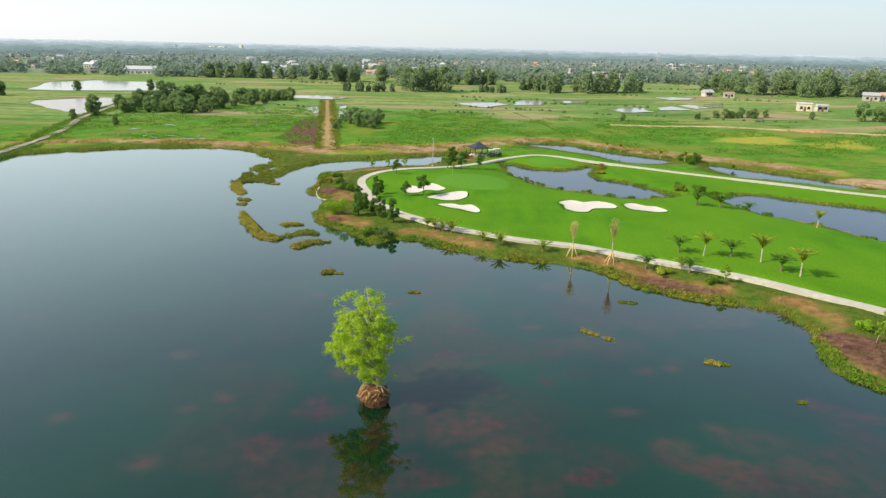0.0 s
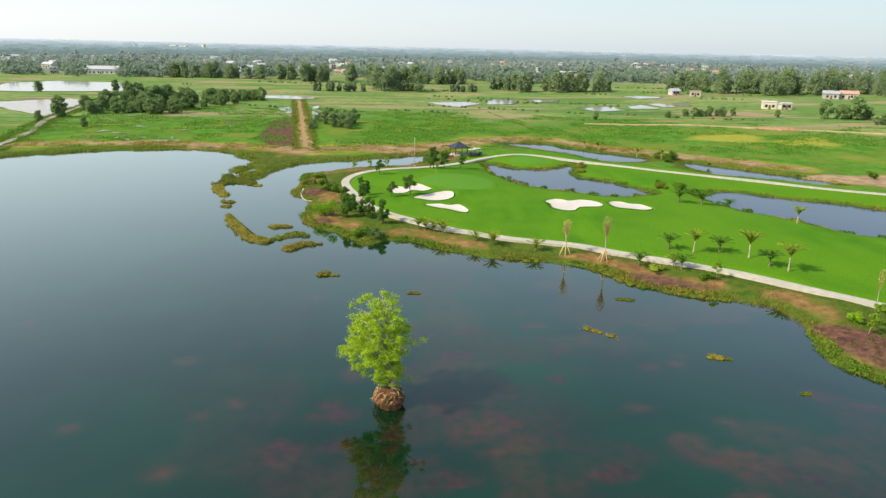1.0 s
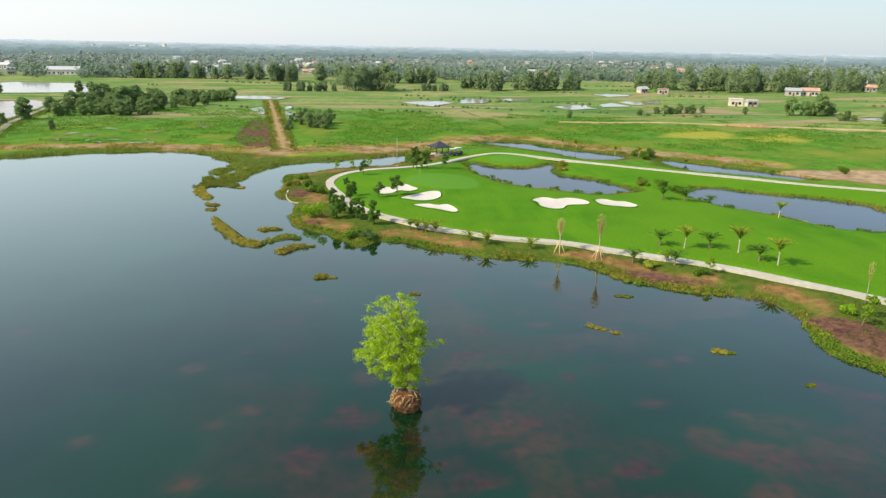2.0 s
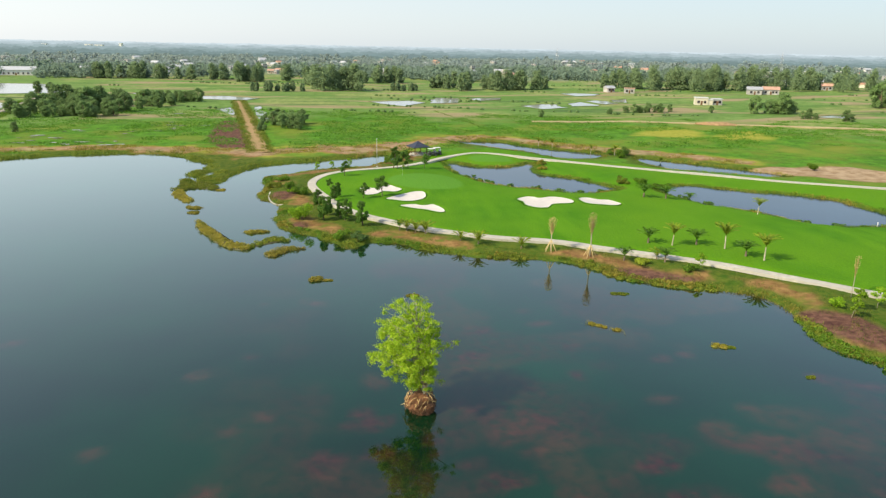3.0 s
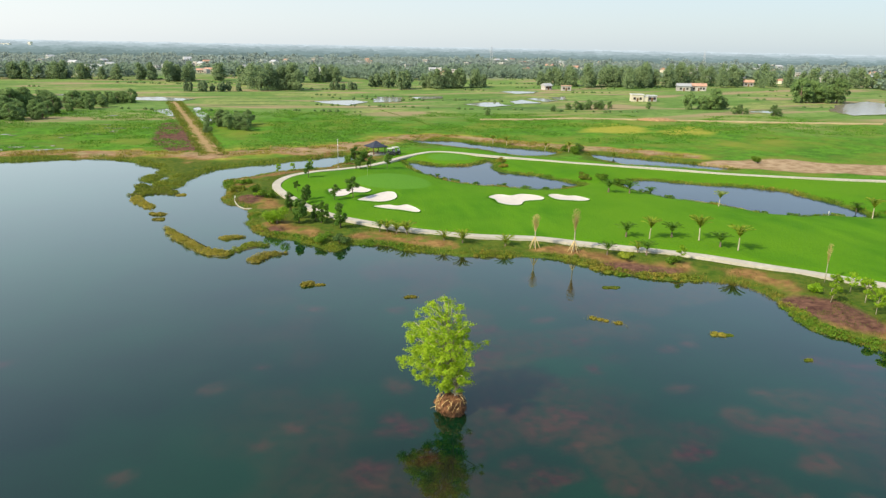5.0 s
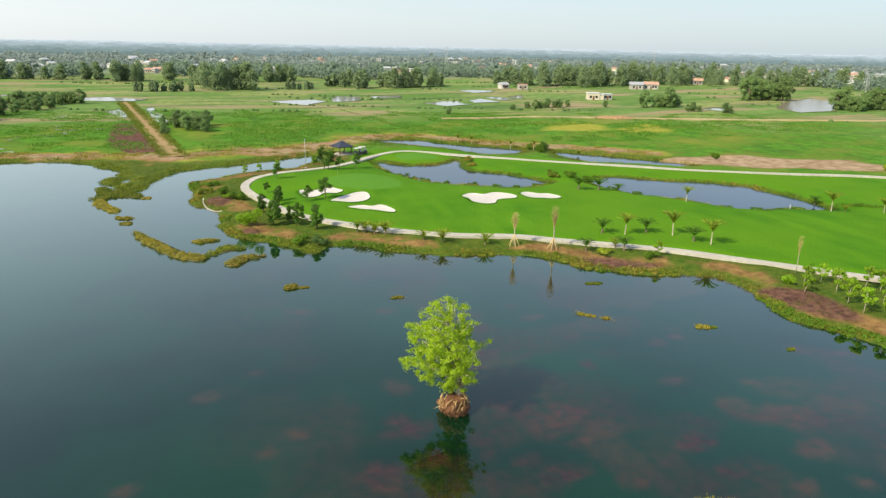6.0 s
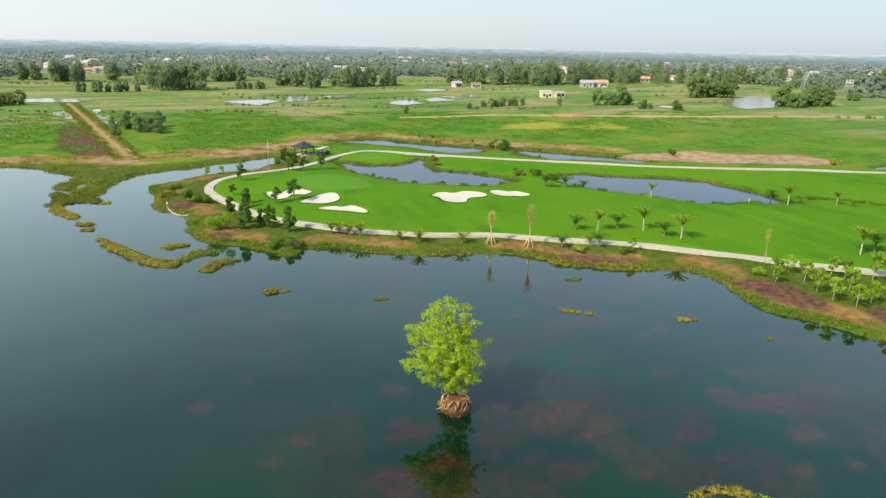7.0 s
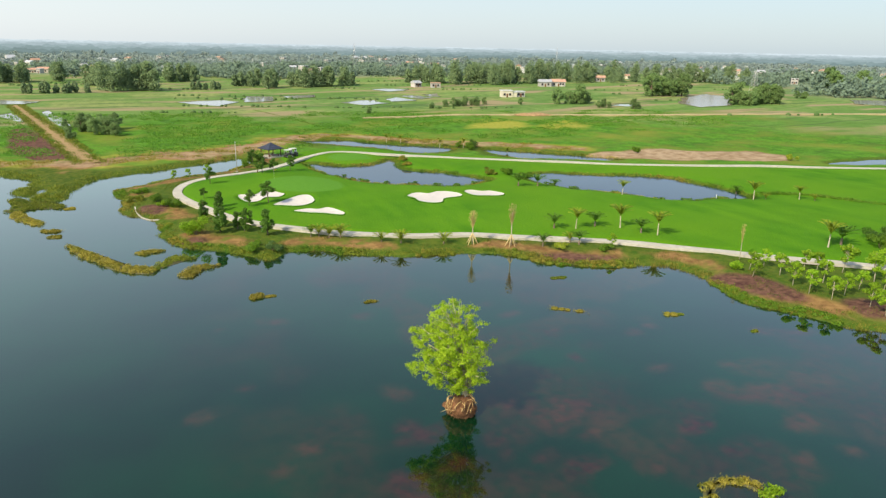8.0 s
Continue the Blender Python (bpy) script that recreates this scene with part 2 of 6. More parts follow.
def mixed(tree, fac, a, b):
    """A colour mix; every argument may be a socket or a value."""
    n = tree.nodes.new("ShaderNodeMix")
    n.data_type = "RGBA"
    for socket, v in ((n.inputs[0], fac), (n.inputs[6], a), (n.inputs[7], b)):
        if isinstance(v, bpy.types.NodeSocket):
            tree.links.new(v, socket)
        elif isinstance(v, tuple):
            socket.default_value = (*v, 1)
        else:
            socket.default_value = v
    return n.outputs[2]


def noise_of(tree, scale, detail=4, rough=0.55, lo=0.35, hi=0.65, stretch=None):
    """Noise at so many cells a metre, spread to 0..1."""
    pos = tree.nodes.new("ShaderNodeNewGeometry").outputs["Position"]
    if stretch:
        vm = tree.nodes.new("ShaderNodeVectorMath")
        vm.operation = "MULTIPLY"
        vm.inputs[1].default_value = stretch
        tree.links.new(pos, vm.inputs[0])
        pos = vm.outputs[0]
    n = node(tree, "ShaderNodeTexNoise", Scale=scale, Detail=detail, Roughness=rough)
    tree.links.new(pos, n.inputs["Vector"])
    r = tree.nodes.new("ShaderNodeMapRange")
    r.inputs[1].default_value, r.inputs[2].default_value = lo, hi
    tree.links.new(n.outputs["Fac"], r.inputs[0])
    return r.outputs[0]


def bump(tree, bsdf, height, strength, distance):
    b = node(tree, "ShaderNodeBump", Strength=strength, Distance=distance)
    tree.links.new(height, b.inputs["Height"])
    tree.links.new(b.outputs["Normal"], bsdf.inputs["Normal"])


def plain(name, colour, rough=0.7, metal=0.0, scale=6.0, vary=0.25, bumpy=0.3, dist=0.02):
    m, t, b = material(name, rough, metal)
    dark = tuple(c * (1 - vary) for c in colour)
    light = tuple(min(1, c * (1 + vary)) for c in colour)
    c = mixed(t, noise_of(t, scale), dark, light)
    c = mixed(t, noise_of(t, scale * 0.13, 2), c, tuple(v * (1 - vary * 0.6) for v in colour))
    t.links.new(c, b.inputs["Base Color"])
    bump(t, b, noise_of(t, scale * 3), bumpy, dist)
    return m


def leafy(name, a, b, through=0.3, extra=None, canopy=0.0):
    """Leaves: each island its own tone between a and b, part of the light passing through. canopy: how far shading
    normals are bent upward to flatten the shade on crowns.
    """
    m, t, p = material(name, 0.55, 0, 0.25)
    isl = t.nodes.new("ShaderNodeNewGeometry").outputs["Random Per Island"]
    c = mixed(t, isl, a, b)
    if extra:
        c = mixed(t, noise_of(t, 0.6, 3, lo=0.45, hi=0.7), c, extra)
    info = t.nodes.new("ShaderNodeObjectInfo").outputs["Random"]
    hsv = t.nodes.new("ShaderNodeHueSaturation")
    mr = t.nodes.new("ShaderNodeMapRange")
    mr.inputs[3].default_value, mr.inputs[4].default_value = 0.8, 1.2
    t.links.new(info, mr.inputs[0])
    t.links.new(mr.outputs[0], hsv.inputs["Value"])
    t.links.new(c, hsv.inputs["Color"])
    c = hsv.outputs["Color"]
    t.links.new(c, p.inputs["Base Color"])
    # normals tipped upward so the crowns' far sides shade less
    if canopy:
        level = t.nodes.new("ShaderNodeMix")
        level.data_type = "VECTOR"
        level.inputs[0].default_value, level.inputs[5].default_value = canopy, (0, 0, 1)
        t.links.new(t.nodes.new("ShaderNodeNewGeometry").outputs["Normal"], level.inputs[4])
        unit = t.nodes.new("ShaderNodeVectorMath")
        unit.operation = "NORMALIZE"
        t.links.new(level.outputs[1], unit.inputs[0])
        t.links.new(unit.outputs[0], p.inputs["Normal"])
    tr = t.nodes.new("ShaderNodeBsdfTranslucent")
    t.links.new(c, tr.inputs["Color"])
    mx = t.nodes.new("ShaderNodeMixShader")
    mx.inputs[0].default_value = through
    t.links.new(p.outputs[0], mx.inputs[1])
    t.links.new(tr.outputs[0], mx.inputs[2])
    t.links.new(mx.outputs[0], t.nodes["Material Output"].inputs["Surface"])
    return m


def ground_material():
    m, t, b = material("ground", 0.95, 0, 0.08)
    cover = t.nodes.new("ShaderNodeAttribute")
    cover.attribute_name = "cover"
    sep = t.nodes.new("ShaderNodeSeparateColor")
    t.links.new(cover.outputs["Color"], sep.inputs[0])
    turf, soil, lush = sep.outputs
    other = t.nodes.new("ShaderNodeAttribute")
    other.attribute_name = "cover_b"
    sep2 = t.nodes.new("ShaderNodeSeparateColor")
    t.links.new(other.outputs["Color"], sep2.inputs[0])
    putting, red, yellow = sep2.outputs
    third = t.nodes.new("ShaderNodeAttribute")
    third.attribute_name = "cover_c"
    sep3 = t.nodes.new("ShaderNodeSeparateColor")
    t.links.new(third.outputs["Color"], sep3.inputs[0])
    fields, bed, wood = sep3.outputs
    # wild meadow
    c = mixed(t, noise_of(t, 0.35, 5), (0.066, 0.182, 0.015), (0.116, 0.285, 0.024))
    c = mixed(t, noise_of(t, 1.6, 4, lo=0.5, hi=0.75), c, (0.045, 0.105, 0.014))
    c = mixed(t, noise_of(t, 0.11, 5, 0.65, lo=0.5, hi=0.68), c, (0.052, 0.135, 0.018))
    c = mixed(t, noise_of(t, 0.055, 3, lo=0.46, hi=0.70), c, (0.19, 0.235, 0.035))
    # far fields in strips between low dikes
    pos = t.nodes.new("ShaderNodeNewGeometry").outputs["Position"]
    mp = t.nodes.new("ShaderNodeMapping")
    mp.inputs["Rotation"].default_value = (0, 0, 0.35)
    mp.inputs["Scale"].default_value = (0.012, 0.045, 0)
    t.links.new(pos, mp.inputs["Vector"])
    vor = node(t, "ShaderNodeTexVoronoi", Scale=1.0, Randomness=0.75)
    vor.distance = "CHEBYCHEV"
    t.links.new(mp.outputs[0], vor.inputs["Vector"])
    vs = t.nodes.new("ShaderNodeSeparateColor")
    t.links.new(vor.outputs["Color"], vs.inputs[0])
    strip = mixed(t, vs.outputs[0], (0.125, 0.235, 0.052), (0.20, 0.31, 0.085))
    strip = mixed(t, noise_of(t, 0.02, 3, lo=0.5, hi=0.6), strip, (0.28, 0.33, 0.11))
    strip = mixed(t, noise_of(t, 0.3, 3, lo=0.45, hi=0.75), strip, (0.095, 0.185, 0.038))
    strip = mixed(t, noise_of(t, 0.05, 2, lo=0.54, hi=0.62, stretch=(0.35, 1.0, 1.0)), strip, (0.33, 0.275, 0.15))
    strip = mixed(t, noise_of(t, 0.22, 3, lo=0.56, hi=0.68, stretch=(0.07, 1.0, 1.0)), strip, (0.075, 0.14, 0.045))
    c = mixed(t, fields, c, strip)
    # ground among the far woods, tinted pale blue-green to stand for haze
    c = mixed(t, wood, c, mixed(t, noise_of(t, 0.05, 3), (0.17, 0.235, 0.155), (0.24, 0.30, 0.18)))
    c = mixed(t, yellow, c, mixed(t, noise_of(t, 0.8, 4), (0.26, 0.28, 0.035), (0.36, 0.36, 0.06)))
    # banks: dry grass and open soil
    dry = mixed(t, noise_of(t, 1.1, 5), (0.046, 0.094, 0.010), (0.118, 0.142, 0.020))
    c = mixed(t, lush, c, dry)
    earth = mixed(t, noise_of(t, 0.9, 5), (0.19, 0.095, 0.042), (0.36, 0.215, 0.085))
    earth = mixed(t, noise_of(t, 0.25, 4, lo=0.52, hi=0.62), earth, (0.15, 0.17, 0.03))
    c = mixed(t, soil, c, earth)
    fourth = t.nodes.new("ShaderNodeAttribute")
    fourth.attribute_name = "cover_d"
    c = mixed(t, fourth.outputs["Fac"], c, mixed(t, noise_of(t, 0.45, 6, lo=0.4, hi=0.6), (0.30, 0.21, 0.12), (0.44, 0.33, 0.21)))
    c = mixed(t, red, c, mixed(t, noise_of(t, 1.2, 5), (0.075, 0.037, 0.030), (0.195, 0.105, 0.072)))
    # mown turf: mowing streaks, with sunlit sheen painted as lighter streaks and patches
    grass = mixed(t, noise_of(t, 0.16, 4), (0.054, 0.182, 0.006), (0.084, 0.235, 0.008))
    grass = mixed(t, noise_of(t, 0.22, 3, lo=0.45, hi=0.75, stretch=(1.0, 0.25, 1.0)), grass, (0.116, 0.285, 0.009))
    grass = mixed(t, noise_of(t, 0.035, 2, lo=0.4, hi=0.62), grass, (0.110, 0.258, 0.009))
    grass = mixed(t, noise_of(t, 5.0, 3, lo=0.45, hi=0.8), grass, (0.056, 0.175, 0.006))
    grass = mixed(t, putting, grass, mixed(t, noise_of(t, 2.0, 3), (0.092, 0.25, 0.022), (0.110, 0.278, 0.028)))
    c = mixed(t, turf, c, grass)
    c = mixed(t, bed, c, mixed(t, noise_of(t, 0.12, 4), (0.003, 0.034, 0.026), (0.006, 0.042, 0.032)))
    t.links.new(c, b.inputs["Base Color"])
    bump(t, b, noise_of(t, 2.6, 5), 0.5, 0.10)
    return m


def water_material(name, tint, clear, rough=0.0):
    """Still water: clear is the share of light that goes through, the rest is murk of that tint."""
    m, t, b = material(name, rough, 0, 0.5)
    b.inputs["IOR"].default_value = 1.40
    b.inputs["Transmission Weight"].default_value = clear
    c = mixed(t, noise_of(t, 0.05, 3), tuple(v * 0.9 for v in tint), tuple(min(1, v * 1.12) for v in tint))
    t.links.new(c, b.inputs["Base Color"])
    return m


M_GROUND = ground_material()
def lake_material():
    """Still murky lake: teal water with brown weed just under the surface."""
    m, t, b = material("lake_water", 0.0, 0, 0.5)
    b.inputs["IOR"].default_value = 1.33
    b.inputs["Coat Weight"].default_value, b.inputs["Coat Roughness"].default_value, b.inputs["Coat IOR"].default_value = 1.0, 0.0, 1.44
    b.inputs["Specular Tint"].default_value, b.inputs["Coat Tint"].default_value = (0.76, 1.0, 0.79, 1), (0.88, 1.0, 0.91, 1)
    # teal murk; its broad lighter patches are painted for uneven sky reflection
    murk = mixed(t, noise_of(t, 0.026, 4, 0.6, lo=0.38, hi=0.66), (0.0006, 0.013, 0.006), (0.0012, 0.040, 0.015))
    weed = mixed(t, noise_of(t, 1.3, 5), (0.034, 0.008, 0.009), (0.074, 0.019, 0.017))
    weed = mixed(t, noise_of(t, 0.07, 2, lo=0.45, hi=0.6), weed, (0.074, 0.034, 0.018))
    at = t.nodes.new("ShaderNodeAttribute")
    at.attribute_name = "weed"
    mul = t.nodes.new("ShaderNodeMath")
    mul.operation = "MULTIPLY"
    t.links.new(at.outputs["Fac"], mul.inputs[0])
    t.links.new(noise_of(t, 0.9, 6, 0.6, lo=0.24, hi=0.58), mul.inputs[1])
    t.links.new(mixed(t, mul.outputs[0], murk, weed), b.inputs["Base Color"])
    return m


M_LAKE = lake_material()
M_POND = water_material("pond_water", (0.030, 0.055, 0.085), 0.0)
# paddy water's pale base colour makes up for weak sky reflection
M_PADDY = water_material("paddy_water", (0.36, 0.36, 0.33), 0.0, 0.08)
M_CONCRETE = plain("concrete", (0.54, 0.51, 0.43), 0.85, scale=1.5, vary=0.18)
M_SAND = plain("bunker_sand", (0.66, 0.615, 0.565), 0.95, scale=1.2, vary=0.07)
M_LIP = plain("turf_lip", (0.07, 0.22, 0.008), 0.95, scale=2.0)
M_DIRT, dirt_tree, dirt_bsdf = material("track_dirt", 0.95, 0, 0.1)
dirt_c = mixed(dirt_tree, noise_of(dirt_tree, 0.5, 5), (0.34, 0.235, 0.115), (0.41, 0.285, 0.14))
dirt_c = mixed(dirt_tree, noise_of(dirt_tree, 0.6, 4, lo=0.5, hi=0.75), dirt_c, (0.26, 0.22, 0.08))
dirt_tree.links.new(dirt_c, dirt_bsdf.inputs["Base Color"])
bump(dirt_tree, dirt_bsdf, noise_of(dirt_tree, 3.0), 0.15, 0.03)
M_PALE_DIRT = plain("pale_dirt", (0.50, 0.40, 0.21), 0.95, scale=0.3, vary=0.25)
M_TRACK = plain("grey_track_dirt", (0.34, 0.31, 0.235), 0.95, scale=0.35, vary=0.35)
M_BARK = plain("bark", (0.23, 0.18, 0.13), 0.9, scale=5, vary=0.4)
M_PALE_BARK = plain("pale_bark", (0.50, 0.45, 0.33), 0.85, scale=5, vary=0.3)
M_ROOT = plain("root_clump", (0.31, 0.155, 0.075), 0.9, scale=3.5, vary=0.55, bumpy=0.9, dist=0.1)
# lighter copy of the root colour, painting sunlight on the upper roots
M_ROOT_LIT = plain("sunlit_root", (0.74, 0.52, 0.23), 0.9, scale=6, vary=0.4)
M_LEAF_LAKE = leafy("lake_tree_leaf", (0.22, 0.39, 0.014), (0.50, 0.64, 0.04), 0.4)
M_LEAF = leafy("leaf", (0.065, 0.14, 0.035), (0.13, 0.21, 0.055), 0.35)
M_LEAF_LIGHT = leafy("light_leaf", (0.17, 0.36, 0.014), (0.38, 0.56, 0.035), 0.45)
M_LEAF_DARK = leafy("dark_leaf", (0.075, 0.175, 0.025), (0.15, 0.28, 0.04), 0.4)
M_PALM = leafy("palm_leaf", (0.075, 0.18, 0.014), (0.15, 0.29, 0.025), 0.3)
M_PALM_YELLOW = leafy("yellow_palm_leaf", (0.18, 0.27, 0.02), (0.36, 0.41, 0.035), 0.35)
M_DRY = leafy("dry_leaf", (0.56, 0.44, 0.16), (0.74, 0.60, 0.27), 0.4)
M_REED = leafy("reed", (0.14, 0.20, 0.018), (0.31, 0.33, 0.035), 0.3, (0.10, 0.175, 0.016))
M_REED_GOLD = leafy("golden_reed", (0.27, 0.25, 0.03), (0.50, 0.42, 0.08), 0.4, (0.22, 0.24, 0.03))
M_BANK = leafy("bank_grass_blade", (0.06, 0.12, 0.012), (0.16, 0.19, 0.022), 0.3, (0.20, 0.18, 0.03))
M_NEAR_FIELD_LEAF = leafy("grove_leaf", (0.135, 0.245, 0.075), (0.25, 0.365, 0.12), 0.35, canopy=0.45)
M_HEDGE = leafy("hedge_leaf", (0.10, 0.19, 0.05), (0.17, 0.27, 0.08), 0.3)
M_SHRUB = leafy("shrub_leaf", (0.08, 0.18, 0.013), (0.18, 0.31, 0.022), 0.35)
# distant leaves: base colours paled and blued to stand in for haze
M_HAZED_LEAF = leafy("hazed_woodland_leaf", (0.21, 0.31, 0.23), (0.30, 0.41, 0.28), 0.3, canopy=0.65)
M_MORE_HAZED_LEAF = leafy("more_hazed_woodland_leaf", (0.30, 0.395, 0.365), (0.39, 0.48, 0.43), 0.3, canopy=0.65)
M_HAZED_BELT_LEAF = leafy("hazed_belt_leaf", (0.20, 0.32, 0.15), (0.35, 0.46, 0.21), 0.35, canopy=0.5)
M_POLE = plain("pole_timber", (0.76, 0.60, 0.30), 0.7, scale=4)
M_METAL = plain("galvanised_metal", (0.62, 0.63, 0.62), 0.4, 0.6, scale=4, vary=0.1)
M_ROOF = plain("slate_roof", (0.045, 0.055, 0.085), 0.6, scale=2)
M_TIMBER = plain("timber", (0.20, 0.11, 0.06), 0.7)
M_WHITE = plain("white_paint", (0.74, 0.73, 0.70), 0.5, scale=1.0, vary=0.06)
M_CREAM = plain("cream_render", (0.72, 0.66, 0.52), 0.8, scale=0.5, vary=0.1)
M_GREYWALL = plain("grey_render", (0.42, 0.42, 0.41), 0.85, scale=0.5, vary=0.15)
M_TILE = plain("red_roof_sheet", (0.60, 0.36, 0.26), 0.7, scale=0.6, vary=0.2)
M_TIN = plain("pale_roof_sheet", (0.66, 0.67, 0.68), 0.45, 0.2, scale=0.5, vary=0.12)
M_DARK = plain("dark_opening", (0.03, 0.03, 0.035), 0.4, scale=2)
M_CARTBODY = plain("dark_cart_body", (0.05, 0.055, 0.05), 0.4, scale=2)
M_RUBBER = plain("rubber", (0.02, 0.02, 0.02), 0.8)
M_CLOTH = plain("flag_cloth", (0.80, 0.72, 0.20), 0.8)


# ---- building helpers ----
def linked(name, data, parent=None, label=""):
    ob = new(name, data)
    if parent is not None:
        ob.parent = parent
    if label:
        ob["label"] = label
    return ob


def part(name, bm, mat, parent=None, label="", flat=False):
    me = bpy.data.meshes.new(name)
    bm.normal_update()
    bm.to_mesh(me)
    bm.free()
    me.materials.append(mat)
    if not flat:
        me.shade_smooth()
    return linked(name, me, parent, label)


def mesh_of(name, verts, faces, mat, smooth_shade=True):
    me = bpy.data.meshes.new(name)
    me.from_pydata(np.asarray(verts).tolist() if isinstance(verts, np.ndarray) else verts, [], np.asarray(faces).tolist() if isinstance(faces, np.ndarray) else faces)
    me.materials.append(mat)
    if smooth_shade:
        me.shade_smooth()
    me.update()
    return me


def empty(name, x, y, z, turn=0.0):
    e = new(name)
    e.empty_display_size = 0.3
    e.matrix_basis = pose(x, y, z, 0, 0, turn)
    return e


def box(bm, x0, y0, z0, x1, y1, z1, bevel=0.0):
    made = bmesh.ops.create_cube(bm, size=1.0, matrix=Matrix.Translation(((x0 + x1) / 2, (y0 + y1) / 2, (z0 + z1) / 2)) @ Matrix.Diagonal((x1 - x0, y1 - y0, z1 - z0, 1)))
    if bevel:
        edges = {e for v in made["verts"] for e in v.link_edges}
        bmesh.ops.bevel(bm, geom=list(edges), offset=bevel, segments=2, affect="EDGES", profile=0.6)
    return bm


def tube(bm, points, radii, sides=7, cap=True):
    """A tapered tube along points."""
    rings = []
    for i, (p, r) in enumerate(zip(points, radii)):
        p = Vector(p)
        way = (Vector(points[min(i + 1, len(points) - 1)]) - Vector(points[max(i - 1, 0)])).normalized()
        side = way.cross(Vector((0.31, 0.95, 0.05)))
        side = side.normalized() if side.length > 0.01 else Vector((1, 0, 0))
        up = way.cross(side)
        rings.append([bm.verts.new(p + (side * math.cos(a) + up * math.sin(a)) * r) for a in (2 * math.pi * k / sides for k in range(sides))])
    for a, b in zip(rings, rings[1:]):
        for k in range(sides):
            bm.faces.new((a[k], a[(k + 1) % sides], b[(k + 1) % sides], b[k]))
    if cap:
        bm.faces.new(rings[-1])
        bm.faces.new(list(reversed(rings[0])))
    return bm


def leaf_cards(centres, size, up=0.4, long=1.5, gen=rng, face=None):
    """Small bent leaves (two triangles each) at the centres; sizes may differ."""
    n = len(centres)
    size = np.broadcast_to(np.asarray(size, float), (n,))
    a = gen.normal(size=(n, 3))
    a[:, 2] *= 0.6
    a /= np.linalg.norm(a, axis=1)[:, None] + 1e-9
    b = np.cross(a, gen.normal(size=(n, 3)) + np.array((0, 0, up)))
    b /= np.linalg.norm(b, axis=1)[:, None] + 1e-9
    if face is not None:
        out = face / (np.linalg.norm(face, axis=1)[:, None] + 1e-9) + gen.normal(size=(n, 3)) * 0.45
        a = np.cross(out, a)
        a /= np.linalg.norm(a, axis=1)[:, None] + 1e-9
        b = np.cross(out, a)
        b /= np.linalg.norm(b, axis=1)[:, None] + 1e-9
    w = (size * 0.5)[:, None]
    v = np.empty((n, 4, 3))
    fold = np.cross(a, b) * w * (0.5 if face is None else 0.2)
    v[:, 0] = centres - a * w * long
    v[:, 1] = centres + b * w + fold
    v[:, 2] = centres + a * w * long
    v[:, 3] = centres - b * w + fold
    i = np.arange(n)[:, None] * 4
    f = np.concatenate((i + np.array((0, 1, 2)), i + np.array((0, 2, 3))))
    return v.reshape(-1, 3), f


def blades(roots, height, spread=0.35, gen=rng):
    """Grass blades: a bent strip of three triangles from each root."""
    n = len(roots)
    height = np.broadcast_to(np.asarray(height, float), (n,))[:, None]
    ang = gen.uniform(0, 2 * np.pi, n)
    lean = np.stack((np.cos(ang), np.sin(ang), np.zeros(n)), 1)
    side = np.stack((-np.sin(ang), np.cos(ang), np.zeros(n)), 1)
    upv = np.array((0, 0, 1.0))
    wide = height * 0.075
    v = np.empty((n, 5, 3))
    v[:, 0], v[:, 1] = roots - side * wide, roots + side * wide
    mid = roots + upv * height * 0.6 + lean * height * spread * 0.4
    v[:, 2], v[:, 3] = mid + side * wide * 0.7, mid - side * wide * 0.7
    v[:, 4] = roots + upv * height * gen.uniform(0.75, 1, (n, 1)) + lean * height * spread
    i = np.arange(n)[:, None] * 5
    f = np.concatenate((i + np.array((0, 1, 2)), i + np.array((0, 2, 3)), i + np.array((3, 2, 4))))
    return v.reshape(-1, 3), f


# ---- ground, one sheet to the horizon ----
def axis(core_a, core_b, step, low, high, grow):
    mid = list(np.arange(core_a, core_b, step))
    s, v = step, core_a
    left = []
    while v > low:
        s *= grow
        v -= s
        left.append(v)
    s, v = step, mid[-1]
    right = []
    while v < high:
        s *= grow
        v += s
        right.append(v)
    return np.array(left[::-1] + mid + right)


gx = axis(-62, 108, 0.62, -4700, 4700, 1.05)
gy = axis(40, 214, 0.62, -600, 4750, 1.035)
GX, GY = np.meshgrid(gx, gy)
X, Y = GX.ravel(), GY.ravel()
WD = water_distance(X, Y)
Z = ground_height(X, Y, WD)
golf_d = signed(X, Y, GOLF)
for line in BUNKER_LINES:
    Z -= 0.7 * smooth(0.25, -0.35, signed(X, Y, line))
for pts in PADDIES:
    level = smooth(9, 3, signed(X, Y, np.array(pts, float)))
    Z = Z * (1 - level) + (paddy_level(pts) - 0.12) * level
path_d = line_distance(X, Y, PATH_LINE)
Z -= 0.16 * smooth(1.7, 1.0, path_d)
rows_n, cols_n = GX.shape
idx = np.arange(rows_n * cols_n).reshape(rows_n, cols_n)
quads = np.stack((idx[:-1, :-1], idx[:-1, 1:], idx[1:, 1:], idx[1:, :-1]), -1).reshape(-1, 4)
ground_mesh = mesh_of("ground", np.stack((X, Y, Z), 1), quads, M_GROUND)
turf = smooth(0.2, -0.5, golf_d) * smooth(0.8, 1.9, WD + 0.9 * (vnoise(X, Y, 2, 8) - 0.5))
island = smooth(1, 0, signed(X, Y, spline([(60, 150), (74, 142), (96, 127), (84, 117), (76, 126), (62, 136), (50, 134), (44, 140), (38, 150), (44, 158)])))
turf = np.maximum(turf, island * smooth(0.6, 2.2, WD))
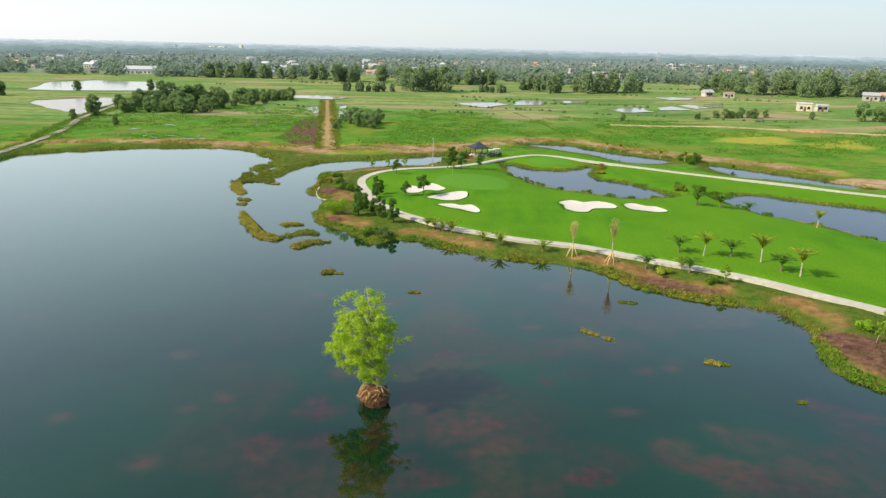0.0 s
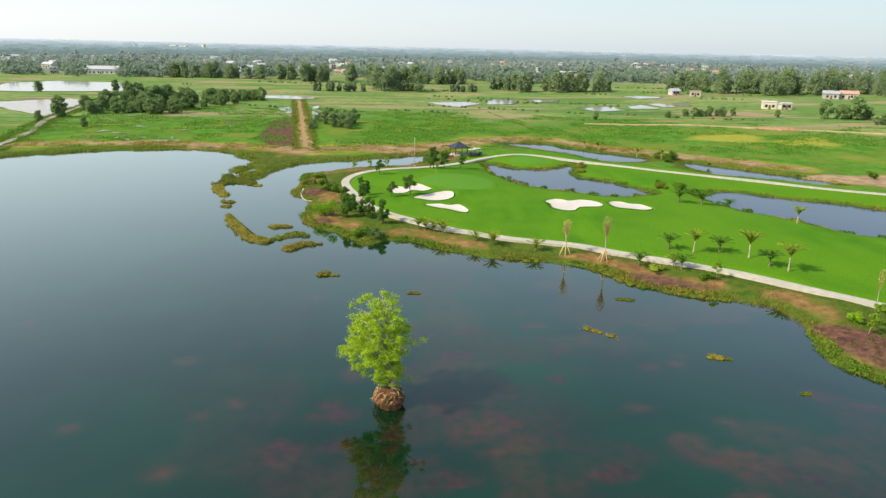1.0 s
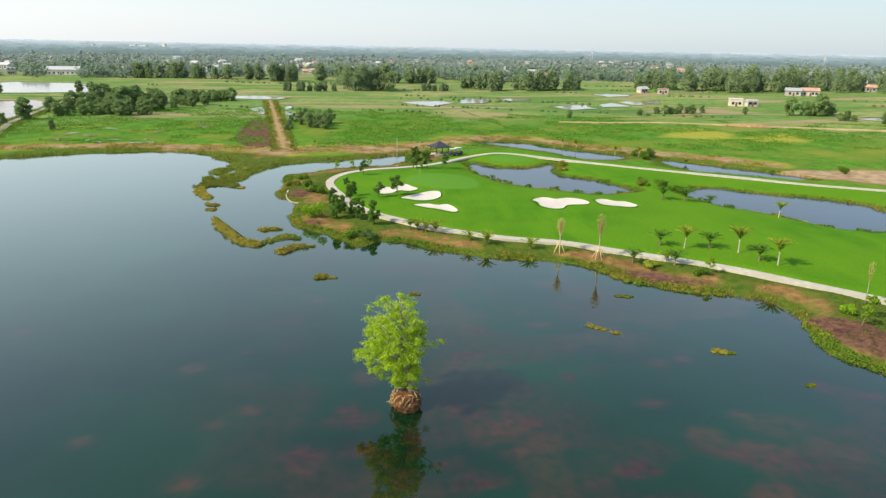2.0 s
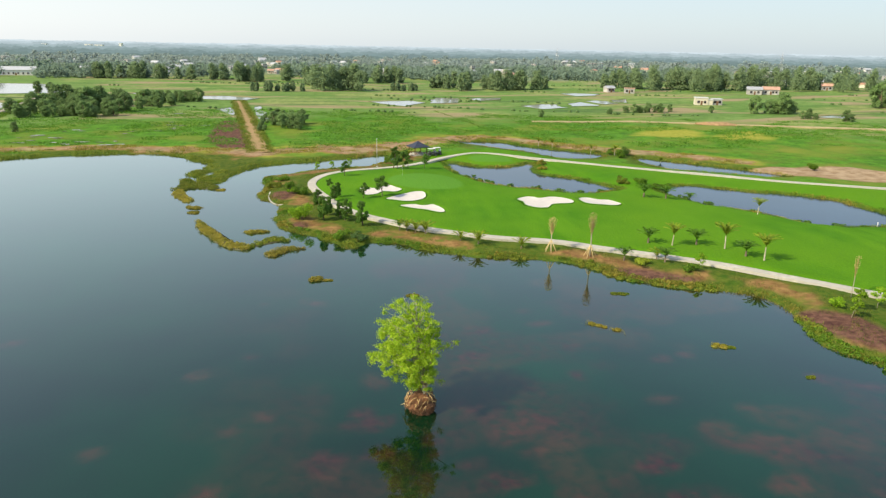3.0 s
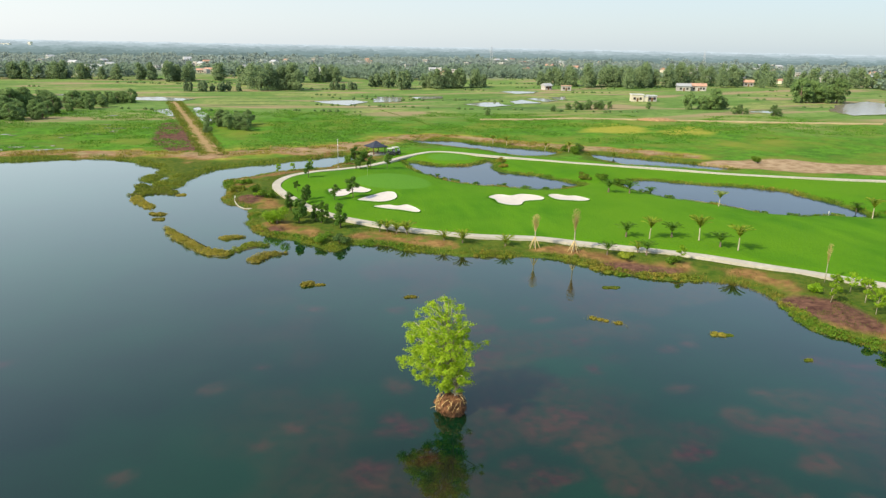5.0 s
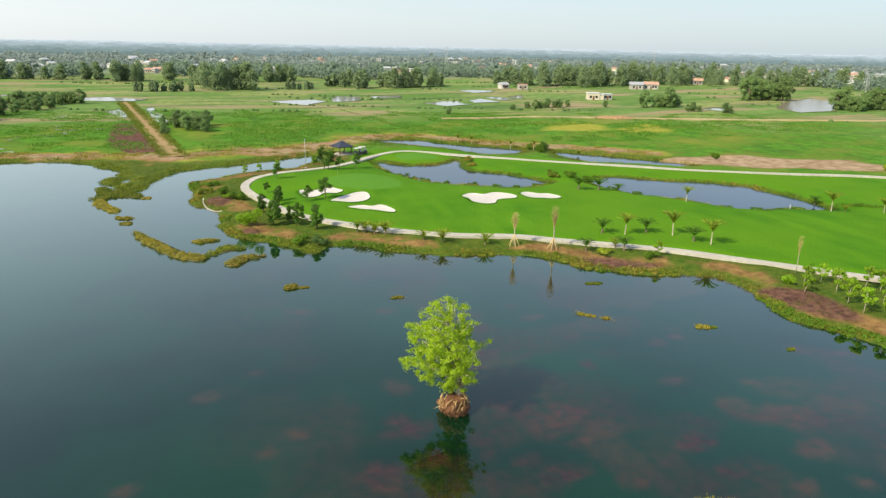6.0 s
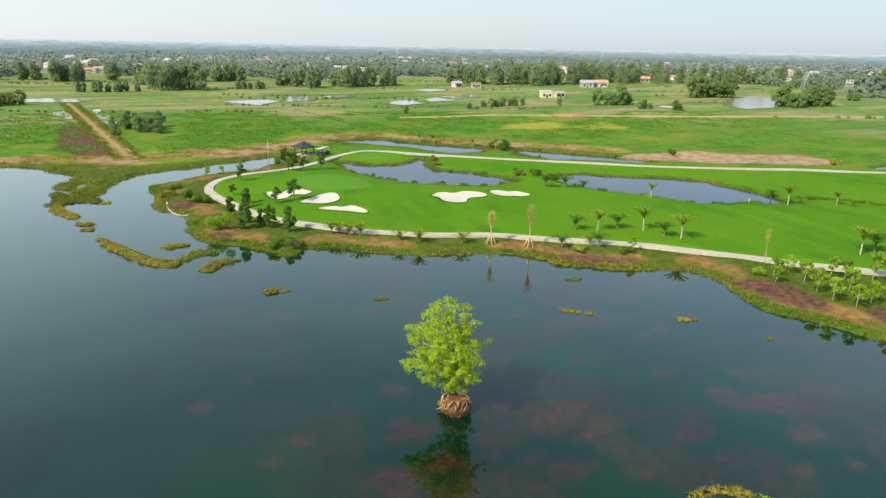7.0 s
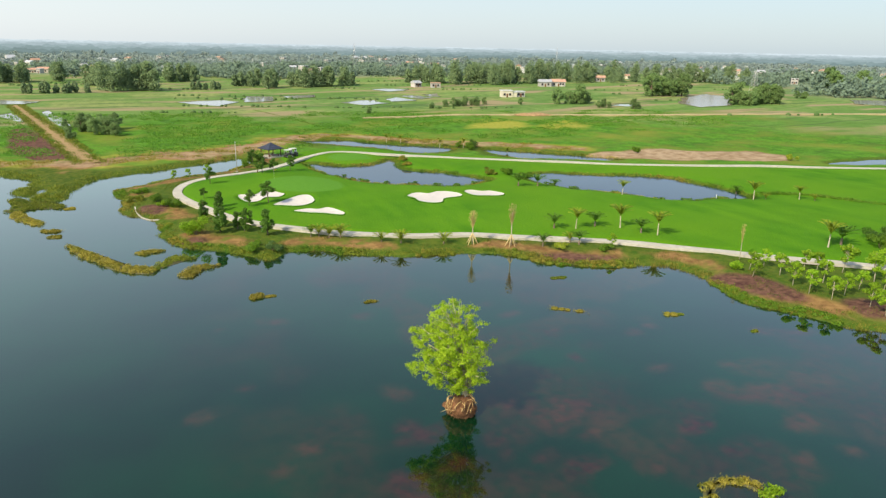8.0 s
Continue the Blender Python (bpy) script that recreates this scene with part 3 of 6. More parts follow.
putt = np.max([smooth(0.4, -0.4, signed(X, Y, p)) for p in PUTTING], 0)
dirt_d = line_distance(X, Y, DIRT_BANK)
ragged = (vnoise(X, Y, 5, 21) - 0.5) * 5 + (vnoise(X, Y, 1.7, 22) - 0.5) * 2
wide_bank = smooth(38, 28, np.abs(X + 10))
soil = smooth(4.6, 2.4, dirt_d / (1 + 1.1 * wide_bank) + ragged * 0.8) * smooth(0.24, 0.42, vnoise(X, Y, 5.5, 23) * 0.6 + vnoise(X, Y, 1.8, 24) * 0.4)
pale = np.maximum(smooth(0.8, -1.2, signed(X, Y, BARE_PATCH) + ragged * 0.4), 0.65 * smooth(3.6, 1.4, dirt_d / (1 + 1.0 * wide_bank) + ragged * 0.9))
soil = np.maximum(soil, smooth(0.8, -0.8, signed(X, Y, BARE_PATCH) + ragged * 0.4))
bank = smooth(9, 5, line_distance(X, Y, spline(SHORE_GOLF[3:], False)) + ragged) * smooth(-0.4, 0.6, golf_d) * smooth(0.5, 2.0, WD)
soil = np.maximum(soil, bank * smooth(1.5, 2.4, WD) * smooth(6.5, 4.6, WD + ragged * 0.3) * smooth(0.30, 0.55, vnoise(X, Y, 4.5, 31) + 0.35 * (vnoise(X, Y, 1.2, 32) - 0.5)) * 0.9)
lush = np.maximum(np.maximum(np.maximum(bank, smooth(2.4, 1.2, WD)), smooth(24, 18, line_distance(X, Y, spline(SHORE_GOLF[3:], False))) * smooth(-0.4, 0.6, golf_d) * smooth(0.3, 1.0, WD) * smooth(165, 158, Y)), smooth(8, 4, WD + ragged) * smooth(140, 160, Y) * smooth(0, 1, golf_d)) * 0.85
lush = np.maximum(lush, smooth(2, -2, signed(X, Y, spline([(-50, 174), (-40, 178), (-26, 168), (-28, 158), (-32, 140), (-46, 142), (-47, 160)])) + ragged * 0.6))
red = np.max([smooth(0.5, -0.5, signed(X, Y, p) + ragged * 0.12) for p in RED_PATCH] + [smooth(0.8, -0.8, signed(X, Y, PURPLE_PATCH) + ragged * 0.3)], 0)
yellow = np.max([smooth(3, -3, signed(X, Y, p) + ragged * 0.8) for p in YELLOW_PATCH] + [0.9 * smooth(6.5, 3.0, dirt_d / (1 + 0.9 * wide_bank) + ragged)], 0)
far = np.hypot(X, Y)
fields = smooth(245, 300, far + (vnoise(X, Y, 40, 41) - 0.5) * 60)
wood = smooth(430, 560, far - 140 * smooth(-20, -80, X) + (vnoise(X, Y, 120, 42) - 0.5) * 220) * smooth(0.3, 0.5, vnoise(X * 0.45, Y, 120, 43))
bed = smooth(0.1, -0.8, WD)
one = np.ones_like(X)
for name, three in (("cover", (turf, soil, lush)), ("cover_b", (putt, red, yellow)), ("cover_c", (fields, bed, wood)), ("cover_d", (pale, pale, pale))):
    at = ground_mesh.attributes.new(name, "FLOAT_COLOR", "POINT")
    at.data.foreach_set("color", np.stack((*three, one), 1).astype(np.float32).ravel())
ground = tagged(linked("ground", ground_mesh), "green golf turf, wild meadow and farmland round a lake", "ground", kind="structure")


def water_sheet(name, line, mat, label, z=0.0, grow=1.6):
    nxt, prv = np.roll(line, -1, 0), np.roll(line, 1, 0)
    tangent = nxt - prv
    area = np.sum(line[:, 0] * nxt[:, 1] - nxt[:, 0] * line[:, 1])
    normal = np.stack((tangent[:, 1], -tangent[:, 0]), 1) * (1 if area > 0 else -1)
    normal /= np.linalg.norm(normal, axis=1)[:, None] + 1e-9
    p = line + normal * grow
    v = [(a, b, z) for a, b in p]
    order = list(range(len(v)))
    me = mesh_of(name, v, [order if area > 0 else order[::-1]], mat, False)
    ob = tagged(linked(name, me), label, "water", kind="structure")
    ob.visible_shadow = False
    return ob


WEED_A = [(0.6, 47.1), (3.1, 45.5), (4.2, 43.2), (-3.4, 41), (-9.6, 47.2), (-8.9, 43.2), (-1.4, 39), (6.8, 38), (9.4, 52.9), (17, 42.9), (18.5, 41), (20.2, 40.7), (24.7, 41), (25.7, 39.6), (21.4, 45.7),
          (15.1, 48.4), (4.4, 51.7), (-0.4, 55.7), (10.9, 59.1), (18.5, 55.3), (30.5, 49.7), (33.7, 48), (-12.9, 42.8), (-13.6, 41.2), (-19.9, 40), (-28.8, 45.8)]
WEED_B = [(8.7, 68.1), (2.4, 63.3), (0.6, 57.5), (-3, 56), (10.8, 39.4), (21.3, 39), (-19.6, 73.4), (-42.5, 65.8), (-15.1, 73.2), (-8.7, 54), (-10, 48.9), (-13.2, 43.6), (-5.3, 71.2), (9.2, 64.6), (10.5, 59),
          (-1.1, 48.8), (2.5, 42.1), (21.1, 55.7), (18, 36), (11, 36), (18, 32), (3.3, 37), (-0.3, 38.8), (-19.9, 60.4), (-23.9, 57.3), (-17.7, 49.4), (-20.2, 47.6), (14, 33), (24, 34), (-4.5, 44.6), (-5, 42.6)]


def lake_sheet():
    ax, ay = axis(-48, 42, 0.6, -150, 92, 1.16), axis(26, 80, 0.6, -100, 192, 1.12)
    gx2, gy2 = np.meshgrid(ax, ay)
    x, y = gx2.ravel(), gy2.ravel()
    weed = np.zeros_like(x)
    gen = np.random.default_rng(100)
    rag = (vnoise(x, y, 1.7, 71) - 0.5) * 0.9 + (vnoise(x, y, 4.1, 72) - 0.5) * 0.8
    for k, (cx, cy) in enumerate(WEED_A + WEED_B):
        size = gen.uniform(0.8, 1.3) * (1.7 if k in (0, 1, 2, 12, 13, 9, 11) else 1.0)
        stretch, a = gen.uniform(1.0, 1.8), gen.uniform(-0.7, 0.4)
        u, w = (x - cx) * math.cos(a) + (y - cy) * math.sin(a), -(x - cx) * math.sin(a) + (y - cy) * math.cos(a)
        r = np.hypot(u / (size * stretch), w / size) + rag
        weed = np.maximum(weed, smooth(1.3, 0.3, r) * gen.uniform(0.7, 1.0))
    broad = vnoise(x, y, 8.5, 73) * 0.6 + vnoise(x, y, 3.2, 74) * 0.4
    weed = np.maximum(weed, 0.46 * smooth(0.48, 0.66, broad) * smooth(-30, -6, x))
    n, m = gx2.shape
    idx = np.arange(n * m).reshape(n, m)
    quads = np.stack((idx[:-1, :-1], idx[:-1, 1:], idx[1:, 1:], idx[1:, :-1]), -1).reshape(-1, 4)
    wet = signed(x, y, LAKE) < 2.5
    quads = quads[wet[quads].any(1)]
    used, inv = np.unique(quads, return_inverse=True)
    me = mesh_of("lake_water", np.stack((x[used], y[used], np.zeros(len(used))), 1), inv.reshape(-1, 4), M_LAKE, False)
    at = me.attributes.new("weed", "FLOAT", "POINT")
    at.data.foreach_set("value", weed[used].astype(np.float32))
    return tagged(linked("lake_water", me), "still dark teal lake with brown weed below the surface", "water", kind="structure")


lake_sheet()
for line in (POND_A, POND_B):
    water_sheet("pond_water", line, M_POND, "still blue-grey pond beside the mown fairway", grow=1.0)
for line in (STREAM_A, STREAM_B, STREAM_C):
    water_sheet("stream_water", line, M_POND, "narrow still stream between grassy banks", grow=1.0)


def ribbon(name, line, half, mat, label, category, lift=0.05, wobble=0.0, thick=0.14, step_smooth=True):
    """A slab that follows the ground along a line."""
    line = np.asarray(line)
    tan = np.gradient(line, axis=0)
    nor = np.stack((-tan[:, 1], tan[:, 0]), 1)
    nor /= np.linalg.norm(nor, axis=1)[:, None]
    n = len(line)
    ha = half + wobble * (0.55 * vnoise(line[:, 0], line[:, 1], 6, 61) + 0.45 * vnoise(line[:, 0], line[:, 1], 2.2, 63) - 0.5)
    hb = half + wobble * (0.55 * vnoise(line[:, 0], line[:, 1], 6, 62) + 0.45 * vnoise(line[:, 0], line[:, 1], 2.2, 64) - 0.5)
    a, b = line + nor * ha[:, None] if wobble else line + nor * half, line - nor * hb[:, None] if wobble else line - nor * half
    mid = ground_height(line[:, 0], line[:, 1])
    for _ in range(14 if n < 90 else 60):
        mid[1:-1] = (mid[:-2] + mid[1:-1] + mid[2:]) / 3
    mid = mid + lift
    za = zb = mid
    v = np.concatenate([np.column_stack((a, za)), np.column_stack((b, zb)), np.column_stack((a, za - thick)), np.column_stack((b, zb - thick))])
    f = []
    for i in range(n - 1):
        f += [(i + n, i + n + 1, i + 1, i), (i, i + 1, i + 1 + 2 * n, i + 2 * n), (i + 1 + n, i + n, i + 3 * n, i + 1 + 3 * n)]
    me = mesh_of(name, v, f, mat, False)
    return tagged(linked(name, me), label, category, kind="structure")


ribbon("cart_path", PATH_LINE, 0.82, M_CONCRETE, "pale concrete cart path winding round the fairway", "path", lift=0.10, thick=0.4)
ribbon("dirt_road", spline([(-30.4, 179), (-32.5, 193), (-35.5, 212), (-39.9, 239), (-46.3, 278), (-53, 318), (-57, 343)], False, 26), 2.0, M_DIRT, "straight orange dirt road through the meadow", "road", lift=0.09, wobble=2.2, thick=0.6)
ribbon("farm_track", spline([(-106, 150), (-107.6, 164), (-110, 182), (-115.2, 206), (-127, 240), (-137, 284), (-148, 339), (-157, 389)], False, 20), 0.95, M_TRACK, "grey dirt farm track beside flooded fields", "track", lift=0.25, wobble=1.2, thick=0.6)
ribbon("dirt_road", spline([(63, 252), (79, 248), (99.4, 247), (120.7, 239.3), (140.8, 229), (184.7, 211), (232.4, 194), (268.5, 177), (330, 150)], False, 24), 1.8, M_PALE_DIRT, "pale sandy road across the green fields", "road", lift=0.3, wobble=1.8, thick=0.8)


ribbon("bank_edging", spline([(-23.9, 130.6), (-23.9, 127.4), (-23.3, 124.6), (-22.2, 122.4), (-20.9, 121.2)], False), 0.10, M_CONCRETE, "pale curved concrete edging on the lake bank", "edging", lift=0.10, thick=0.3)


def bunker(line):
    n = len(line)
    centre = line.mean(0)
    e = empty("sand_bunker", centre[0], centre[1], 0)
    tagged(e, "white sand bunker with a soft turf lip", "bunker", "bunkers beside the green")
    nxt, prv = np.roll(line, -1, 0), np.roll(line, 1, 0)
    tangent = nxt - prv
    turn = np.sign(np.sum(line[:, 0] * nxt[:, 1] - nxt[:, 0] * line[:, 1]))
    inward = np.stack((-tangent[:, 1], tangent[:, 0]), 1) * turn
    inward /= np.linalg.norm(inward, axis=1)[:, None]
    bm = bmesh.new()
    rings = []
    for step, drop in ((0.0, 0.03), (0.2, -0.07), (0.5, -0.13)):
        p = line + inward * step
        h = ground_height(line[:, 0], line[:, 1]) + drop
        ring = [bm.verts.new((q[0] - centre[0], q[1] - centre[1], z)) for q, z in zip(p, h)]
        rings.append(ring if turn > 0 else ring[::-1])
    for a, b in zip(rings, rings[1:]):
        for i in range(n):
            bm.faces.new((a[i], a[(i + 1) % n], b[(i + 1) % n], b[i]))
    bm.faces.new(rings[-1])
    part("sand", bm, M_SAND, e, "raked white sand")
    bm = bmesh.new()
    hh = ground_height(line[:, 0], line[:, 1])
    pts = [(q[0] - centre[0], q[1] - centre[1], z - 0.05) for q, z in zip(line, hh)]
    tube(bm, pts + pts[:1], [0.09] * (n + 1), 6, False)
    part("turf_lip", bm, M_LIP, e, "rounded grass lip")
    return e


for line in BUNKER_LINES:
    bunker(line)


# ---- the lone tree in the lake ----
def lake_tree(x, y):
    gen = np.random.default_rng(5)
    e = empty("lake_tree", x, y, -0.1)
    tagged(e, "leafy bright green tree on a bare root clump in the lake", "tree")
    # root clump: a rugged mound with hanging roots
    bm = bmesh.new()
    bmesh.ops.create_icosphere(bm, subdivisions=4, radius=1.0)
    for v in bm.verts:
        d = v.co.normalized()
        k = 0.96 + 0.42 * noise.noise(d * 2.4 + Vector((3, 1, 7))) + 0.22 * noise.noise(d * 6.0)
        v.co = Vector((d.x * 1.12 * k, d.y * 1.05 * k, 0.75 + d.z * 0.98 * k))
        if v.co.z < -0.5:
            v.co.z = -0.5
        v.co.x *= 1.0 - 0.12 * v.co.z + 0.12
        v.co.y *= 1.0 - 0.12 * v.co.z + 0.12
    clump = part("root_clump", bm, M_ROOT, e, "eroded brown root clump")
    for k in range(110):
        a = gen.uniform(0, 2 * math.pi)
        z0 = gen.uniform(0.6, 1.78)
        c, s = math.cos(a), math.sin(a)
        r0 = 0.25 + 0.95 * math.sqrt(max(0.0, 1 - ((z0 - 0.75) / 1.05) ** 2))
        bend = gen.normal() * 0.42
        z1 = z0 - gen.uniform(0.1, 0.55) * (1.6 if k % 4 == 0 else 1.0)
        r1 = 0.28 + 1.0 * math.sqrt(max(0.1, 1 - ((max(z1, 0) - 0.75) / 1.05) ** 2))
        m = gen.uniform(-0.10, 0.05)
        bm = bmesh.new()
        tube(bm, [(c * r0, s * r0, z0), (c * (r0 + r1) * 0.5 - s * bend * 0.5, s * (r0 + r1) * 0.5 + c * bend * 0.5, (z0 + z1) / 2 + 0.12),
                  (c * (r1 + m) - s * bend, s * (r1 + m) + c * bend, z1)], [gen.uniform(0.015, 0.05), gen.uniform(0.012, 0.03), 0.007], 5)
        # upper roots take the lighter colour as if lit from above
        part("root", bm, M_ROOT_LIT if z0 > 0.9 and k % 3 else M_ROOT, clump)
    # stem and limbs
    bm = bmesh.new()
    lean = Vector((-0.35, 0.15, 0))
    stem = [(0.35, 0, 1.2), (0.36, 0.02, 2.2), (0.25, 0.05, 3.3), (0.1, 0.1, 4.6), (-0.1, 0.15, 6.0), (-0.3, 0.2, 7.6), (-0.35, 0.2, 9.2)]
    tube(bm, stem, [0.26, 0.2, 0.17, 0.14, 0.10, 0.05, 0.015], 8)
    part("trunk", bm, M_PALE_BARK, e, "pale brown trunk")
    # crown outline: radius by height
    def reach(z):
        return float(np.interp(z, (1.7, 2.4, 3.4, 4.6, 5.6, 6.8, 8.0, 9.0, 9.9), (0.55, 1.05, 1.8, 2.9, 3.2, 2.75, 2.1, 1.5, 0.75)))
    centres = []
    for tries in range(4000):
        z = gen.uniform(2.0, 9.7)
        a = gen.uniform(0, 2 * math.pi)
        lump = 0.72 + 0.36 * math.sin(a * 3 + z * 1.1 + 0.6) + 0.2 * gen.random()
        r = reach(z) * lump * (gen.uniform(0.0, 1.0) ** 0.45)
        p = np.array((r * math.cos(a) - 0.15 - 0.08 * (z - 2), r * math.sin(a) + 0.1, z))
        if all(np.linalg.norm(p - q) > 0.80 for q in centres) and not (p[0] > 1.2 and z < 5.2):
            centres.append(p)
        if len(centres) >= 96:
            break
    for p in centres:
        base = max(0.15, min(0.92, (p[2] - 2.4) / 8.5))
        i = base * (len(stem) - 1)
        k = min(int(i), len(stem) - 2)
        s0 = Vector(stem[k]).lerp(Vector(stem[k + 1]), i - k)
        s0.z = min(s0.z, p[2] - 0.3)
        end = Vector(p)
        if gen.random() < 0.9:
            mid = s0.lerp(end, 0.55) + Vector((0, 0, 0.25)) + Vector(gen.normal(size=3) * 0.12)
            bm = bmesh.new()
            tube(bm, [s0, mid, end + Vector((0, 0, 0.25))], [0.07, 0.045, 0.010] if p[2] < 7 else [0.035, 0.022, 0.007], 5)
            part("limb", bm, M_PALE_BARK, e)
    pts, sizes, faces = [], [], []
    for p in centres:
        # each limb ends in a spray of small uneven tufts
        for tuft in range(int(gen.integers(4, 9) * (0.45 if p[2] > 7.7 or (p[0] > 0.9 and p[1] < 0.5) else 1.0))):
            n = int(gen.uniform(70, 150))
            away = gen.normal(size=3) * np.array((0.34, 0.34, 0.26))
            d = gen.normal(size=(n, 3)) * gen.uniform(0.10, 0.20) * np.array((1.0, 1.0, 0.65))
            pts.append(p + away + d)
            faces.append(d + away * 0.4 + gen.normal(size=(n, 3)) * 0.12 + np.array((0, 0, 0.15)))
            sizes.append(gen.uniform(0.045, 0.088, n))
    v, f = leaf_cards(np.concatenate(pts), np.concatenate(sizes), gen=gen, face=np.concatenate(faces))
    linked("crown", mesh_of("crown", v, f, M_LEAF_LAKE), e, "airy bright green leaves")
    return e


lake_tree(-5.3, 48.9)


# ---- reed islets in the lake ----
def islet(line, height, mat, label, density=9.0, tall=0.7, gen=rng, turn=None):
    line = np.asarray(line)
    c = line.mean(0)
    e = empty("reed_islet", c[0], c[1], 0)
    tagged(e, label, "islet", "reed islets")
    nxt, prv = np.roll(line, -1, 0), np.roll(line, 1, 0)
    tangent = nxt - prv
    sgn = np.sign(np.sum(line[:, 0] * nxt[:, 1] - nxt[:, 0] * line[:, 1]))
    inward = np.stack((-tangent[:, 1], tangent[:, 0]), 1) * sgn
    inward /= np.linalg.norm(inward, axis=1)[:, None] + 1e-9
    n = len(line)
    bm = bmesh.new()
    rings = []
    wide = min(np.ptp(line[:, 0]), np.ptp(line[:, 1]))
    for step, z in ((-0.15, -0.4), (0.0, 0.02), (0.12 * wide, height * 0.35)):
        p = line + inward * min(step, 0.5)
        rings.append([bm.verts.new((q[0] - c[0], q[1] - c[1], z + 0.1 * height * rnd.random())) for q in (p if sgn > 0 else p[::-1])])
    for a, b in zip(rings, rings[1:]):
        for i in range(n):
            bm.faces.new((a[i], a[(i + 1) % n], b[(i + 1) % n], b[i]))
    bm.faces.new(rings[-1])
    part("mud_bank", bm, M_MUD, e, "low wet mud bank under the reeds")
    lo, hi = line.min(0), line.max(0)
    area = (hi[0] - lo[0]) * (hi[1] - lo[1])
    count = int(area * density * (1.0 if wide > 3.5 else 2.2))
    p = gen.uniform(lo, hi, (count, 2))
    p = p[inside(p[:, 0], p[:, 1], line)]
    p = p[vnoise(p[:, 0], p[:, 1], 1.3, 77) > (0.3 if wide > 3.5 else 0.05)]
    if len(p) < 6:
        p = np.concatenate((p, c + gen.normal(size=(8, 2)) * 0.3))
    roots = np.repeat(p, 9, 0) + gen.normal(size=(len(p) * 9, 2)) * 0.2
    h = 0.8 * tall * (0.55 + 0.7 * vnoise(roots[:, 0], roots[:, 1], 1.6, 78)) * gen.uniform(0.6, 1.1, len(roots))
    r3 = np.column_stack((roots - c, np.full(len(roots), height * 0.1)))
    v, f = blades(r3, h, 0.7, gen)
    linked("reed_cover", mesh_of("reed_cover", v, f, mat), e, "dense reed blades")["kind"] = "stuff"
    q = gen.uniform(lo, hi, (int(area * 2.6) + 30, 2))
    q = q[inside(q[:, 0], q[:, 1], line)][:260]
    per = 90
    r = np.repeat(np.minimum(gen.uniform(0.28, 0.62, len(q)), wide * 0.3 + 0.08), per)[:, None]
    d = gen.normal(size=(len(q) * per, 3))
    d /= np.linalg.norm(d, axis=1)[:, None]
    d[:, 2] = np.abs(d[:, 2]) * min(0.9, tall * 1.5)
    at = np.repeat(np.column_stack((q - c, np.full(len(q), height * 0.2))), per, 0) + d * r * gen.uniform(0.7, 1.0, (len(d), 1))
    v, f = leaf_cards(at, gen.uniform(0.06, 0.12, len(d)), gen=gen, face=d)
    linked("cushion_cover", mesh_of("cushion_cover", v, f, mat), e, "rounded golden plant cushions")["kind"] = "stuff"
    return e


M_MUD = plain("wet_mud", (0.11, 0.11, 0.04), 0.6, scale=3, vary=0.35)
islet(spline([(-43.4, 137.9), (-42.4, 140.8), (-43.5, 145.6), (-42.1, 147.4), (-40.4, 144.3), (-37.2, 143.8), (-34.6, 137.9), (-35.8, 136.5), (-38.6, 137.6), (-40.7, 136.6), (-42.4, 136.4)]), 0.16, M_REED, "ragged olive reed islet off the spit", 6, 0.5)
islet(spline([(-42.2, 132.6), (-41.9, 135.6), (-41.1, 136.2), (-39.6, 131.5), (-37.4, 127.2), (-38.0, 125.4), (-39.7, 127.6), (-41.1, 129.9)]), 0.14, M_REED_GOLD, "narrow golden reed islet off the spit", 8, 0.45)
islet(spline([(-33.6, 111.6), (-31.6, 107.5), (-29.4, 103.4), (-27.6, 99.8), (-25.6, 97.7), (-24, 96.4), (-24.2, 94.4), (-26.3, 95.4), (-28.8, 98.4), (-30.4, 102.2), (-31.8, 104.6), (-33.2, 109)]), 0.3, M_REED_GOLD, "long curved golden reed bank in the lake", 12, 0.62)
islet(spline([(-23.9, 96.6), (-22, 99.4), (-20.2, 100.8), (-18.7, 98.4), (-21, 98.3), (-23.5, 95.3)]), 0.08, M_REED, "thin curved olive reed bank in the lake", 14, 0.5)
islet(spline([(-21.3, 91.6), (-20.2, 94.1), (-18.4, 95), (-16, 94.3), (-18.3, 93.2), (-19.9, 91)]), 0.25, M_REED_GOLD, "short golden reed bank beside the shore", 12, 0.55)
